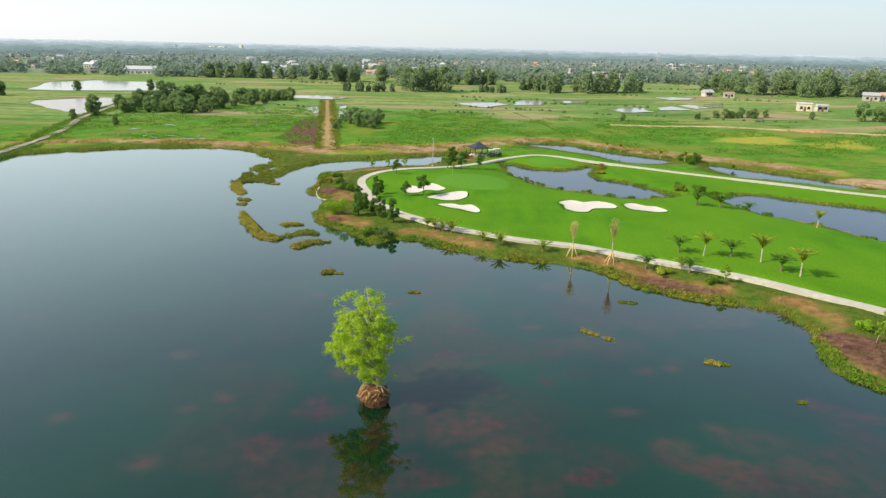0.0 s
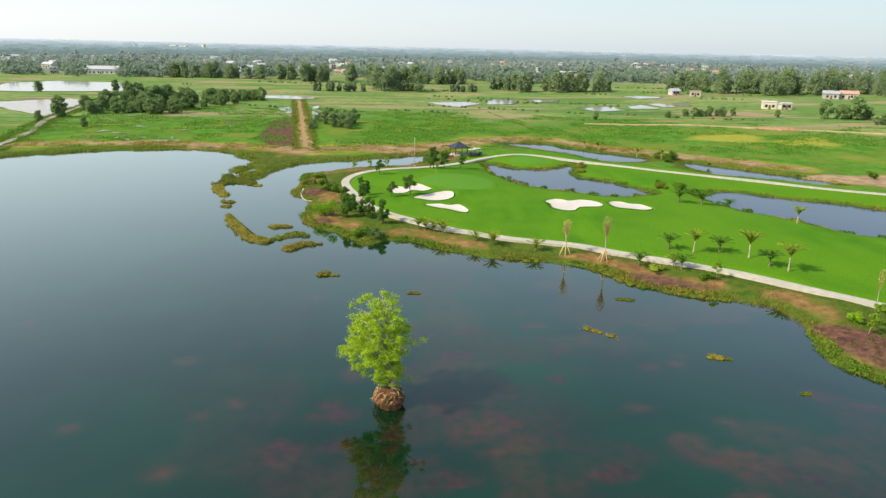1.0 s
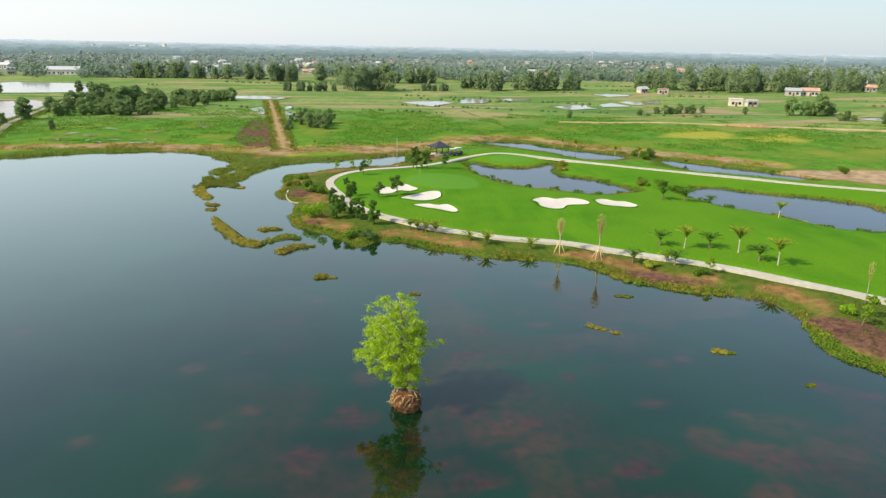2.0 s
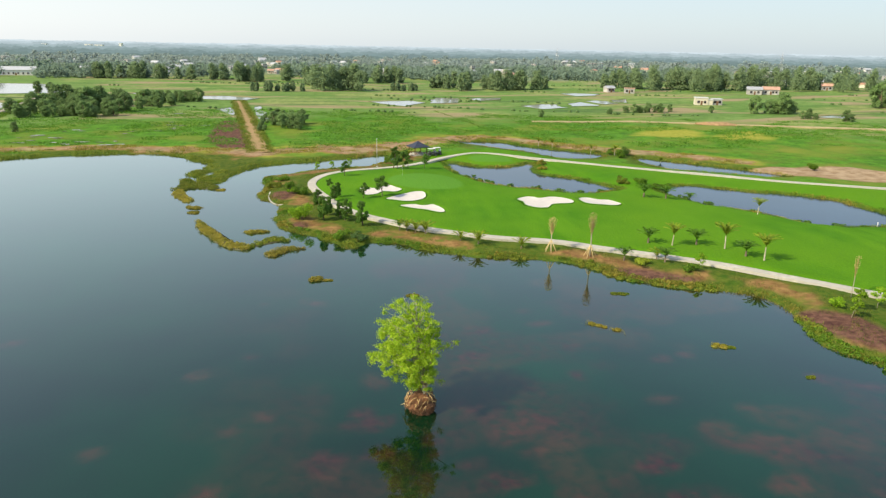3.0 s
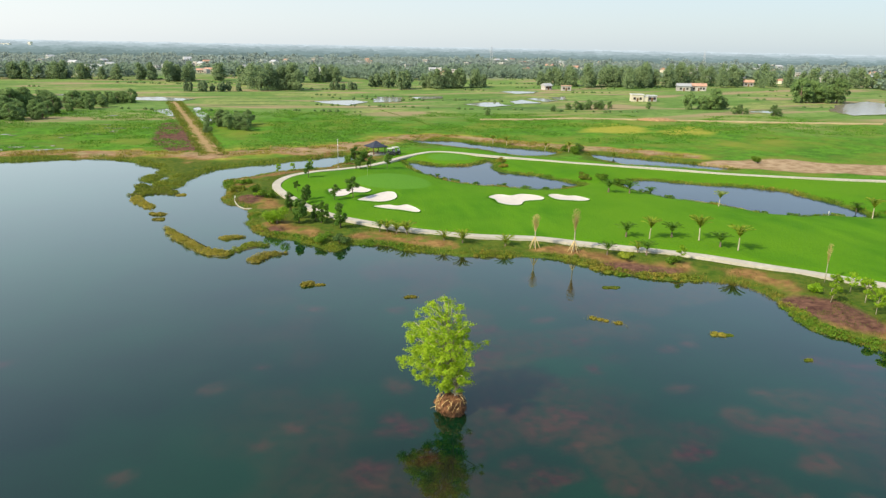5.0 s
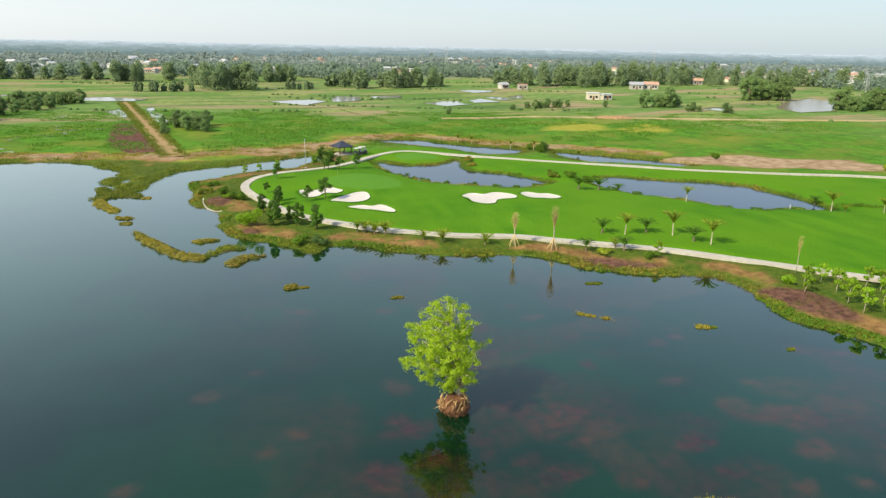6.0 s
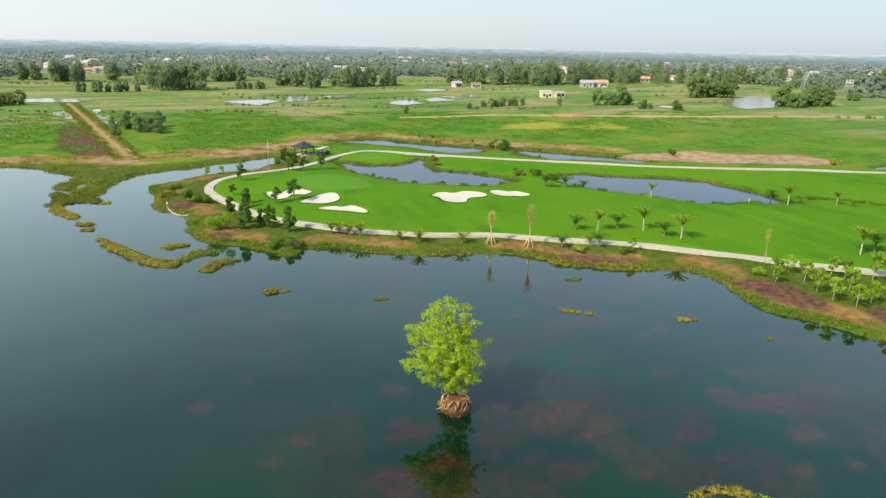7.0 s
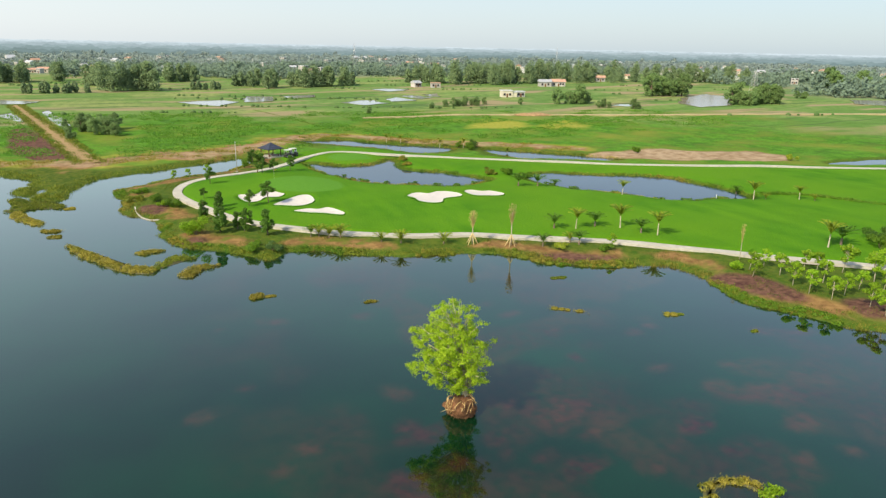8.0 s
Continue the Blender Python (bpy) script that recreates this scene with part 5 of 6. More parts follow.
marker = empty("marker_post", 77.0, 96.4, ground_at(77.0, 96.4))
tagged(marker, "short white marker post at the pond edge", "post")
part("shaft", tube(bmesh.new(), [(0, 0, -0.2), (0, 0, 0.75), (0, 0, 0.82)], [0.07, 0.07, 0.04], 8), M_WHITE, marker)
mast = empty("lamp_mast", -1.9, 157.2, ground_at(-1.9, 157.2))
tagged(mast, "tall slim pale metal mast beside the channel", "mast")
part("pole", tube(bmesh.new(), [(0, 0, -0.3), (0, 0, 3), (0, 0, 6.5)], [0.065, 0.05, 0.035], 8), M_METAL, mast)
part("base_plate", box(bmesh.new(), -0.25, -0.25, -0.1, 0.25, 0.25, 0.08, 0.02), M_CONCRETE, mast)
part("lamp_head", box(bmesh.new(), -0.12, -0.55, 6.42, 0.12, 0.1, 6.52, 0.03), M_METAL, mast)

flag = empty("golf_flag", 2.4, 141.2, ground_at(2.4, 141.2))
tagged(flag, "small pale flag on a thin stick on the green", "flag")
part("stick", tube(bmesh.new(), [(0, 0, -0.2), (0, 0, 2.1)], [0.013, 0.010], 6), M_WHITE, flag)
bm = bmesh.new()
for k in range(6):
    u = k / 5
    for z in (2.08 - 0.06 * u, 1.68 + 0.04 * u):
        bm.verts.new((0.02 + 0.55 * u, 0.05 * math.sin(u * 6), z))
bm.verts.ensure_lookup_table()
for k in range(5):
    bm.faces.new([bm.verts[i] for i in (2 * k, 2 * k + 1, 2 * k + 3, 2 * k + 2)])
bmesh.ops.solidify(bm, geom=list(bm.faces), thickness=0.01)
part("cloth", bm, M_CLOTH, flag)


# ---- flooded fields ----
def paddy(points, label, z_up=0.12, mat=None, dike=0.10, level=None):
    ends = np.roll(np.array(points, float), -1, 0)
    line = np.concatenate([np.linspace(a, b, 5)[:-1] for a, b in zip(np.array(points, float), ends)])
    line = line + np.stack((vnoise(line[:, 0], line[:, 1], 5, 83), vnoise(line[:, 0], line[:, 1], 5, 84)), 1) * 2.4 - 1.2
    c = line.mean(0)
    z = float(ground_height(line[:, 0], line[:, 1]).max()) + z_up if level is None else level + 0.03
    e = empty("flooded_field", c[0], c[1], z)
    tagged(e, label, "flooded field", "flooded fields")
    area = np.sum(line[:, 0] * np.roll(line[:, 1], -1) - np.roll(line[:, 0], -1) * line[:, 1])
    v = [(p[0] - c[0], p[1] - c[1], 0.0) for p in (line if area > 0 else line[::-1])]
    linked("water", mesh_of("water", v, [list(range(len(v)))], mat or M_PADDY, False), e)
    bm = bmesh.new()
    pts = [(a, b, 0.0) for a, b, _ in v]
    tube(bm, pts + pts[:1], [dike * (1 + 0.4 * rnd.random()) for _ in range(len(pts) + 1)], 6, False)
    part("dike", bm, M_DIKE, e, "low grassy earth dike")
    return e


M_DIKE = plain("grassy_dike", (0.17, 0.22, 0.08), 0.95, scale=0.5, vary=0.4)
M_MUDDY = water_material("muddy_field", (0.34, 0.28, 0.22), 0.0, 0.15)
for k, pts in enumerate(PADDIES):
    label = "wide flooded field, reflected pale sky partly painted into its water" if k == 0 else "drained muddy field with pinkish soil and thin water" if k == 1 else "shallow flooded field between grassy dikes"
    paddy(pts, label, mat=M_MUDDY if k in (1, 14) else None, level=paddy_level(pts))
fg = np.random.default_rng(41)
for x, y in FLECKS:
    for k in range(2):
        cx, cy, w = x + k * fg.normal() * 4, y + k * fg.normal() * 3, fg.uniform(0.7, 2.2)
        a = np.linspace(0, 2 * np.pi, 9, endpoint=False)
        pts = [(cx + math.cos(t) * w * fg.uniform(0.6, 1.3), cy + math.sin(t) * w * 0.4 * fg.uniform(0.5, 1.4)) for t in a]
        paddy(pts, "sliver of standing water in marshy grass", dike=0.03, level=paddy_level(pts) + 0.06)


def soil_mound(x, y, rx, ry, h, turn):
    bm = bmesh.new()
    bmesh.ops.create_icosphere(bm, subdivisions=4, radius=1.0)
    for v in bm.verts:
        d = v.co.copy()
        k = 1 + 0.22 * noise.noise(d * 2.2 + Vector((x, y, 0))) + 0.08 * noise.noise(d * 6)
        v.co = Vector((d.x * rx * k, d.y * ry * k, max(d.z, -0.25) * h * k))
    ob = part("soil_mound", bm, M_MOUND)
    ob.matrix_basis = pose(x, y, ground_at(x, y), 0, 0, turn)
    return tagged(ob, "low heap of pale orange soil beside the sandy road", "soil heap")


M_MOUND = plain("heaped_soil", (0.42, 0.27, 0.14), 0.95, scale=0.8, vary=0.3, bumpy=0.6, dist=0.1)
soil_mound(129, 233.5, 7.5, 2.6, 1.1, -24)


# ---- houses ----
def house(x, y, w, d, h, turn, roof, wall_mat, roof_mat, label, wing=False):
    e = empty("house", x, y, ground_at(x, y) - 0.1, turn)
    tagged(e, label, "house", "village houses")
    bm = box(bmesh.new(), -w / 2, -d / 2, -0.4, w / 2, d / 2, h)
    if wing:
        box(bm, w / 2, -d / 2 + 0.6, -0.4, w / 2 + w * 0.4, d / 2 - 0.5, h * 0.75)
    part("wall", bm, wall_mat, e, flat=True)
    bm = bmesh.new()
    if roof == "flat":
        box(bm, -w / 2 - 0.25, -d / 2 - 0.25, h + 0.002, w / 2 + 0.25, d / 2 + 0.25, h + 0.3, 0.03)
        if wing:
            box(bm, w / 2 + 0.26, -d / 2 + 0.4, h * 0.75 + 0.002, w / 2 + w * 0.4 + 0.2, d / 2 - 0.3, h * 0.75 + 0.22, 0.03)
    else:
        rise, o = d * 0.26, 0.5
        p = [bm.verts.new(c) for c in ((-w / 2 - o, -d / 2 - o, h - 0.15), (w / 2 + o, -d / 2 - o, h - 0.15), (w / 2 + o, d / 2 + o, h - 0.15), (-w / 2 - o, d / 2 + o, h - 0.15), (-w / 2 - o, 0, h + rise), (w / 2 + o, 0, h + rise))]
        for fc in ((0, 1, 5, 4), (2, 3, 4, 5), (0, 4, 3), (1, 2, 5), (3, 2, 1, 0)):
            bm.faces.new([p[i] for i in fc])
    part("roof", bm, roof_mat, e, flat=True)
    part("door", box(bmesh.new(), -0.5, -d / 2 - 0.05, 0, 0.5, -d / 2 + 0.03, 2.05, 0.02), M_TIMBER, e)
    n = max(2, int(w / 3))
    for k in range(n):
        cx = -w / 2 + w * (k + 0.5) / n
        if abs(cx) < 1.0:
            cx += 1.3
        for level in range(1 if h < 4.5 else 2):
            z = 1.0 + 2.9 * level
            win = part("window", box(bmesh.new(), cx - 0.6, -d / 2 - 0.04, z, cx + 0.6, -d / 2 + 0.03, z + 1.2), M_DARK, e)
            part("sill", box(bmesh.new(), cx - 0.7, -d / 2 - 0.14, z - 0.1, cx + 0.7, -d / 2 + 0.02, z - 0.005), wall_mat, win)
    return e


M_OLDWALL = plain("weathered_render", (0.50, 0.48, 0.45), 0.85, scale=0.5, vary=0.25)
M_OLDROOF = plain("weathered_roof_sheet", (0.48, 0.50, 0.52), 0.6, 0.1, scale=0.5, vary=0.2)
house(170, 319, 6, 5.5, 3.4, -20, "flat", M_CREAM, M_WHITE, "cream flat-roofed house with a grey side wing", True)
house(177.6, 317.5, 4.5, 5, 2.8, -20, "flat", M_GREYWALL, M_TIN, "unfinished grey block house in the fields")
house(242, 385, 8, 6, 3.2, -25, "gable", M_OLDWALL, M_OLDROOF, "white house with pale sheet roof")
house(252, 384, 9, 6, 3.2, -25, "gable", M_OLDWALL, M_TILE, "house with a faded red sheet roof")
house(329, 446, 9, 7, 4.9, -30, "gable", M_OLDWALL, M_OLDROOF, "two-storey white house among trees")
house(319, 421, 7, 6, 3.0, -30, "gable", M_GREYWALL, M_TILE, "low house with red roof beside trees")
house(168.5, 401, 6, 5, 3.0, -20, "flat", M_OLDWALL, M_TILE, "small cream house at the field edge")
house(160, 412, 5, 5, 2.8, 10, "gable", M_OLDWALL, M_OLDROOF, "small white house at the field edge")
protos = [house(-150, 640, 8, 6, 3.2, 10, "gable", M_WHITE, M_TIN, "distant white farmhouse with pale roof"), house(-60, 660, 8, 6, 3.2, -15, "gable", M_CREAM, M_TILE, "distant farmhouse with reddish roof"),
          house(40, 690, 5.5, 5, 4.7, 5, "flat", M_OLDWALL, M_WHITE, "distant white two-storey house"), house(-250, 575, 26, 9, 4.2, 8, "gable", M_WHITE, M_TIN, "long white farm shed beside the flooded field")]
for x, y, w, h in ((-852, 2230, 14, 12.5), (-743, 2268, 20, 13), (-715, 2275, 26, 12), (-657, 2294, 8, 17.5)):
    house(x, y, w, 12, h, -15, "flat", M_WHITE, M_WHITE, "distant white multi-storey building above the woods")
hg = np.random.default_rng(23)
HOUSE_SPOTS = []
for k in range(150):
    ang, dist = radians(hg.uniform(-38, 66)), 540 + 640 * hg.random() ** 0.9
    x, y = dist * math.sin(ang), dist * math.cos(ang)
    c = copy_thing(protos[(0, 2, 0, 1, 2)[k % 5]], pose(x, y, ground_at(x, y) - 0.1, 0, 0, hg.uniform(-60, 60)))
    s = hg.uniform(0.75, 1.25)
    c.scale = (s, s, s)
    HOUSE_SPOTS.append((ang, dist))


def pylon(x, y, h):
    e = empty("power_pylon", x, y, ground_at(x, y))
    tagged(e, "slim grey lattice power pylon beyond the fields", "pylon", "power pylons")
    for sx in (-1, 1):
        for sy in (-1, 1):
            part("leg", tube(bmesh.new(), [(sx * 2.2, sy * 2.2, -0.3), (sx * 0.9, sy * 0.9, h * 0.6), (sx * 0.35, sy * 0.35, h)], [0.09, 0.07, 0.05], 4), M_METAL, e)
    for k in range(7):
        z0, z1 = h * k / 8, h * (k + 1) / 8
        r0, r1 = np.interp(z0, (0, h * 0.6, h), (2.2, 0.9, 0.35)), np.interp(z1, (0, h * 0.6, h), (2.2, 0.9, 0.35))
        bm = bmesh.new()
        for s in (-1, 1):
            tube(bm, [(-r0, s * r0, z0), (r1, s * r1, z1)], [0.035, 0.035], 4)
            tube(bm, [(s * r0, r0, z0), (s * r1, -r1, z1)], [0.035, 0.035], 4)
        part("brace", bm, M_METAL, e)
    for z in (0.78, 0.9):
        part("cross_arm", tube(bmesh.new(), [(-3.2, 0, h * z), (0, 0, h * z + 0.5), (3.2, 0, h * z)], [0.04, 0.08, 0.04], 4), M_METAL, e)


pylon(292, 262, 15)
pylon(190, 610, 26)
pylon(380, 560, 24)


# ---- trees of the farmland ----
def field_tree(seed, h, r, mat, label, n=4200):
    e = small_tree(label, h, r, 0.10, mat, M_BARK, "field trees", n, h * 0.042, h * 0.022, seed, limbs=10, clumps=34)
    return e


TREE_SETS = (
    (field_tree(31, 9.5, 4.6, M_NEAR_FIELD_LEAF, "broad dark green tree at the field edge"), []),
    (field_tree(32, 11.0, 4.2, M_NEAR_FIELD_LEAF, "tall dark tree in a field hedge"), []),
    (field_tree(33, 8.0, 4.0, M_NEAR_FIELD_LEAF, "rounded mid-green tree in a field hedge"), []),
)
tg = np.random.default_rng(77)
FAR_STANDS = []


def stand(x0, y0, x1, y1, n, width, size):
    for k in range(n):
        u = (k + tg.random() * 0.7) / n
        (FAR_STANDS if y0 > 400 else TREE_SETS[tg.integers(0, 3)][1]).append((x0 + (x1 - x0) * u + tg.normal() * width, y0 + (y1 - y0) * u + tg.normal() * width, size * tg.uniform(0.75, 1.2), tg.uniform(0, 360)))


stand(-126, 264, -118, 267, 5, 1.5, 0.42)
stand(-116, 268, -92, 271, 22, 3, 0.45)
stand(-124, 282, -98, 288, 24, 5, 0.58)
stand(-122, 304, -102, 312, 20, 5, 0.72)
stand(-108, 316, -77, 343, 36, 3.5, 0.52)
stand(-98, 288, -84, 330, 12, 4, 0.5)
stand(-168, 390, -160, 386, 3, 3, 0.5)
stand(-199, 373, -197, 375, 2, 2, 0.6)
stand(-128, 251, -126.5, 250, 2, 0.8, 0.62)
stand(-128.5, 237, -127.5, 236, 1, 0.3, 0.4)
stand(-107, 223, -106, 222, 1, 0.3, 0.3)
stand(-212, 330, -210, 330, 2, 2, 0.75)
stand(-32, 247, -24, 230, 11, 1.8, 0.46)
stand(-33.5, 258, -27, 252, 6, 1.2, 0.38)
stand(-28, 232, -22, 246, 6, 1.8, 0.42)
stand(-34, 222, -37, 262, 10, 0.8, 0.2)
stand(114, 282, 136, 281, 12, 1.4, 0.34)
stand(70, 268, 71, 268, 2, 0.6, 0.26)
stand(104, 277, 105, 277, 2, 0.5, 0.24)
stand(152, 277, 153, 277, 1, 0.3, 0.4)
stand(171, 273, 186, 271, 6, 1.6, 0.72)
stand(174, 249, 182, 249, 4, 1.0, 0.36)
stand(248, 293, 267, 291, 9, 2.2, 1.0)
stand(246, 236, 273, 230, 12, 2.0, 0.82)
stand(313, 250, 324, 247, 4, 1.5, 0.36)
stand(187, 239, 190, 238, 2, 1.0, 0.4)
stand(-57, 413, -31, 416, 12, 2.5, 0.5)
stand(-78, 522, -46, 528, 14, 6, 1.15)
stand(-31, 479, -11, 470, 10, 4, 1.2)
stand(-20, 424, 5, 426, 12, 4, 1.3)
stand(8, 513, 38, 518, 14, 5, 1.05)
stand(25, 427, 42, 429, 9, 2, 0.45)
stand(56, 453, 74, 455, 8, 4, 0.9)
stand(72, 433, 118, 437, 18, 5, 1.05)
stand(122, 452, 132, 450, 3, 3, 0.8)
stand(176, 462, 224, 420, 20, 6, 1.2)
stand(210, 424, 322, 418, 36, 9, 1.35)
stand(330, 416, 440, 392, 22, 8, 1.2)
stand(430, 318, 470, 296, 8, 5, 1.2)
stand(-190, 545, -80, 540, 26, 6, 1.0)
for proto, spots in TREE_SETS:
    place(proto, spots)


def far_woods(start, stop, mat, label, seed, leaves):
    """Belts of trees out to the horizon, one sheet of crowns."""
    gen = np.random.default_rng(seed)
    variants = []
    for k in range(6):
        n = leaves
        tops = np.array([(gen.normal() * 0.22, gen.normal() * 0.22, z) for z in np.linspace(0.12, 0.82, 12)])
        d = gen.normal(size=(n, 3))
        d /= np.linalg.norm(d, axis=1)[:, None]
        d *= np.array((0.22, 0.22, 0.16)) * gen.uniform(0.6, 1.0, (n, 1))
        variants.append(leaf_cards(tops[gen.integers(0, 12, n)] + d, gen.uniform(0.09, 0.17, n), gen=gen, face=d + np.array((0, 0, 0.10)), long=1.2))
    vs, fs, base = [], [], 0
    dist = start
    while dist < stop:
        step = max(7.5, dist * 0.0145)
        arc = np.arange(radians(-42), radians(68), step / dist)
        arc = arc + gen.uniform(-0.4, 0.4, len(arc)) * step / dist
        rr = dist + gen.uniform(-0.5, 0.5, len(arc)) * step
        x, y = rr * np.sin(arc), rr * np.cos(arc)
        belt = vnoise(x * 0.45, y, 120, 43) * 0.6 + vnoise(x * 0.5, y, 42, 44) * 0.4
        keep = (rr - 140 * smooth(-20, -80, x) > 425) & (belt > np.interp(rr - 140 * smooth(-20, -80, x), (420, 520, 700, 1200), (0.56, 0.47, 0.44, 0.40)))
        for hx, hy in ((242, 385), (256, 384), (329, 446), (319, 421), (168, 401), (160, 412), (-250, 575)):
            keep &= ~((np.abs(np.arctan2(x, y) - math.atan2(hx, hy)) < 12.0 / math.hypot(hx, hy)) & (rr < math.hypot(hx, hy) + 9))
        for ang, away in HOUSE_SPOTS:
            keep &= ~((np.abs(arc - ang) < 10.0 / away) & (rr > away - 100) & (rr < away + 6))
        for px, py, b in zip(x[keep], y[keep], belt[keep]):
            v, f = variants[gen.integers(0, 6)]
            h = gen.uniform(4.0, 9.0) * (1.45 if gen.random() < 0.12 else 1.0)
            w = max(h * gen.uniform(0.7, 1.25), step * 0.95)
            a = gen.uniform(0, 6.28)
            c, s = math.cos(a), math.sin(a)
            q = v * np.array((w, w, h))
            vs.append(np.column_stack((q[:, 0] * c - q[:, 1] * s + px, q[:, 0] * s + q[:, 1] * c + py, q[:, 2] + 0.3)))
            fs.append(f + base)
            base += len(v)
        dist += step * 1.15
    verts = np.concatenate(vs)
    verts[:, 2] += ground_height_far(verts[:, 0], verts[:, 1])
    return tagged(linked("far_woods", mesh_of("far_woods", verts, np.concatenate(fs), mat)), label, "woods", kind="stuff")


def tree_belts():
    """The stands of tall trees beyond the fields, joined."""
    gen = np.random.default_rng(12)
    vs, fs, base = [], [], 0
    for x, y, size, turn in FAR_STANDS:
        h, r = 10.5 * size, 4.3 * size * gen.uniform(0.8, 1.15)
        z = gen.uniform(0.10, 0.93, 46)
        a = gen.uniform(0, 2 * np.pi, 46)
        away = r * np.sqrt(np.clip(1 - (2 * z - 0.8) ** 2, 0.1, 1)) * gen.uniform(0.15, 0.72, 46)
        c = np.column_stack((x + away * np.cos(a), y + away * np.sin(a), z * h + 0.6 + 0.013 * max(0.0, min(x - 60, 246))))
        d = gen.normal(size=(1500, 3))
        d /= np.linalg.norm(d, axis=1)[:, None]
        v, f = leaf_cards(c[gen.integers(0, 46, 1500)] + d * r * 0.34 * gen.uniform(0.6, 1.0, (1500, 1)), gen.uniform(0.35, 0.75, 1500), gen=gen, face=d + np.array((0, 0, 0.1)))
        vs.append(v)
        fs.append(f + base)
        base += len(v)
    tagged(linked("tree_belts", mesh_of("tree_belts", np.concatenate(vs), np.concatenate(fs), M_HAZED_BELT_LEAF)), "stands of tall green trees beyond the fields, leaves paled with painted haze", "trees", kind="stuff")


tree_belts()


def ground_height_far(x, y):
    return 0.6 + np.clip((x - 60) * 0.013, 0, 3.2)


far_woods(425.0, 760.0, M_HAZED_LEAF, "green belts of village trees behind the fields, leaves paled with painted haze", 9, 190)
far_woods(760.0, 1170.0, M_MORE_HAZED_LEAF, "belts of village trees out to the horizon, haze painted into their leaves", 10, 120)


def field_hedges():
    """Low scrub strung along the dikes between the fields."""
    gen = np.random.default_rng(81)
    centres, radii = [], []
    c, s = math.cos(0.35), math.sin(0.35)
    for row in range(70):
        v0 = gen.uniform(240, 640)
        u0, length = gen.uniform(-320, 420), gen.uniform(12, 70)
        for k in range(int(length / 2.6)):
            u = u0 + k * 2.6 + gen.normal() * 0.8
            x, y = u * c + v0 * s, v0 * c - u * s + gen.normal() * 0.7
            if gen.random() < 0.4 or math.hypot(x, y) < 255 or any(abs(x - q[0][0]) < 60 and inside(np.array([x]), np.array([y]), np.array(q, float))[0] for q in PADDIES):
                continue
            centres.append((x, y, ground_height_far(np.array(x), np.array(y)) + 0.3))
            radii.append(gen.uniform(0.5, 1.3))
    v, f = lobes(centres, radii, gen, 0.8)
    tagged(linked("field_hedges", mesh_of("field_hedges", v, f, M_HEDGE)), "low green scrub along the field dikes", "scrub", kind="stuff")


field_hedges()


# ---- the last kilometres: glowing tree-line strips, haze painted into their colour ----
def horizon_line(radius, top, colour, seed):
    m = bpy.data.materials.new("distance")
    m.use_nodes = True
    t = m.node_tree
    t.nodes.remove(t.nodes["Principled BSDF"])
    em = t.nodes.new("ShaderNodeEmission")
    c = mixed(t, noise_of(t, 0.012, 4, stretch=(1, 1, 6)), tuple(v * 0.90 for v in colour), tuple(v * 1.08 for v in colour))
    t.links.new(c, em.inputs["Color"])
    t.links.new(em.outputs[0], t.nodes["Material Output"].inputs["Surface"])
    a = np.radians(np.arange(-60, 86, 0.12))
    h = top + (vnoise(a * 900, a * 0 + seed, 7, seed) - 0.5) * 5 + (vnoise(a * 900, a * 0, 1.6, seed) - 0.5) * 3.5
    x, y = radius * np.sin(a), radius * np.cos(a)
    n = len(a)
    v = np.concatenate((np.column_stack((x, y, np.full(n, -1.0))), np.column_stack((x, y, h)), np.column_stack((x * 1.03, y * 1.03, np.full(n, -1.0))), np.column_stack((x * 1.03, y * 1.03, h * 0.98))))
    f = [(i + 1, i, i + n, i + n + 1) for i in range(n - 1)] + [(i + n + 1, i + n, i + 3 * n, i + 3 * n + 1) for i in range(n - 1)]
    return tagged(linked("backdrop", mesh_of("backdrop", v, f, m)), "glowing blue-grey tree line along the horizon, haze painted in", "backdrop", kind="structure")


# emission turns paler and bluer with radius in place of real haze
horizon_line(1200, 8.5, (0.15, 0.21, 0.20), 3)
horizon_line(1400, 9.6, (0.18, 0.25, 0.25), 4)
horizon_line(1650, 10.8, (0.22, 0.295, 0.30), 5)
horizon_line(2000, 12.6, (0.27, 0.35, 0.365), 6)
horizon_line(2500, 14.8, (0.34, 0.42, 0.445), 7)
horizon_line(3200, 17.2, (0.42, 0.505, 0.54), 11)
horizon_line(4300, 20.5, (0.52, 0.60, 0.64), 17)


# ---- grasses and low plants ----
def scatter_blades(name, pts, heights, mat, label, per=10, radius=0.3, spread=0.6):
    roots = np.repeat(pts, per, 0) + rng.normal(size=(len(pts) * per, 2)) * radius
    z = ground_height(roots[:, 0], roots[:, 1])
    h = np.repeat(heights, per) * rng.uniform(0.6, 1.15, len(roots))
    v, f = blades(np.column_stack((roots, z - 0.03)), h, spread)
    return tagged(linked(name, mesh_of(name, v, f, mat)), label, "grass", kind="stuff")


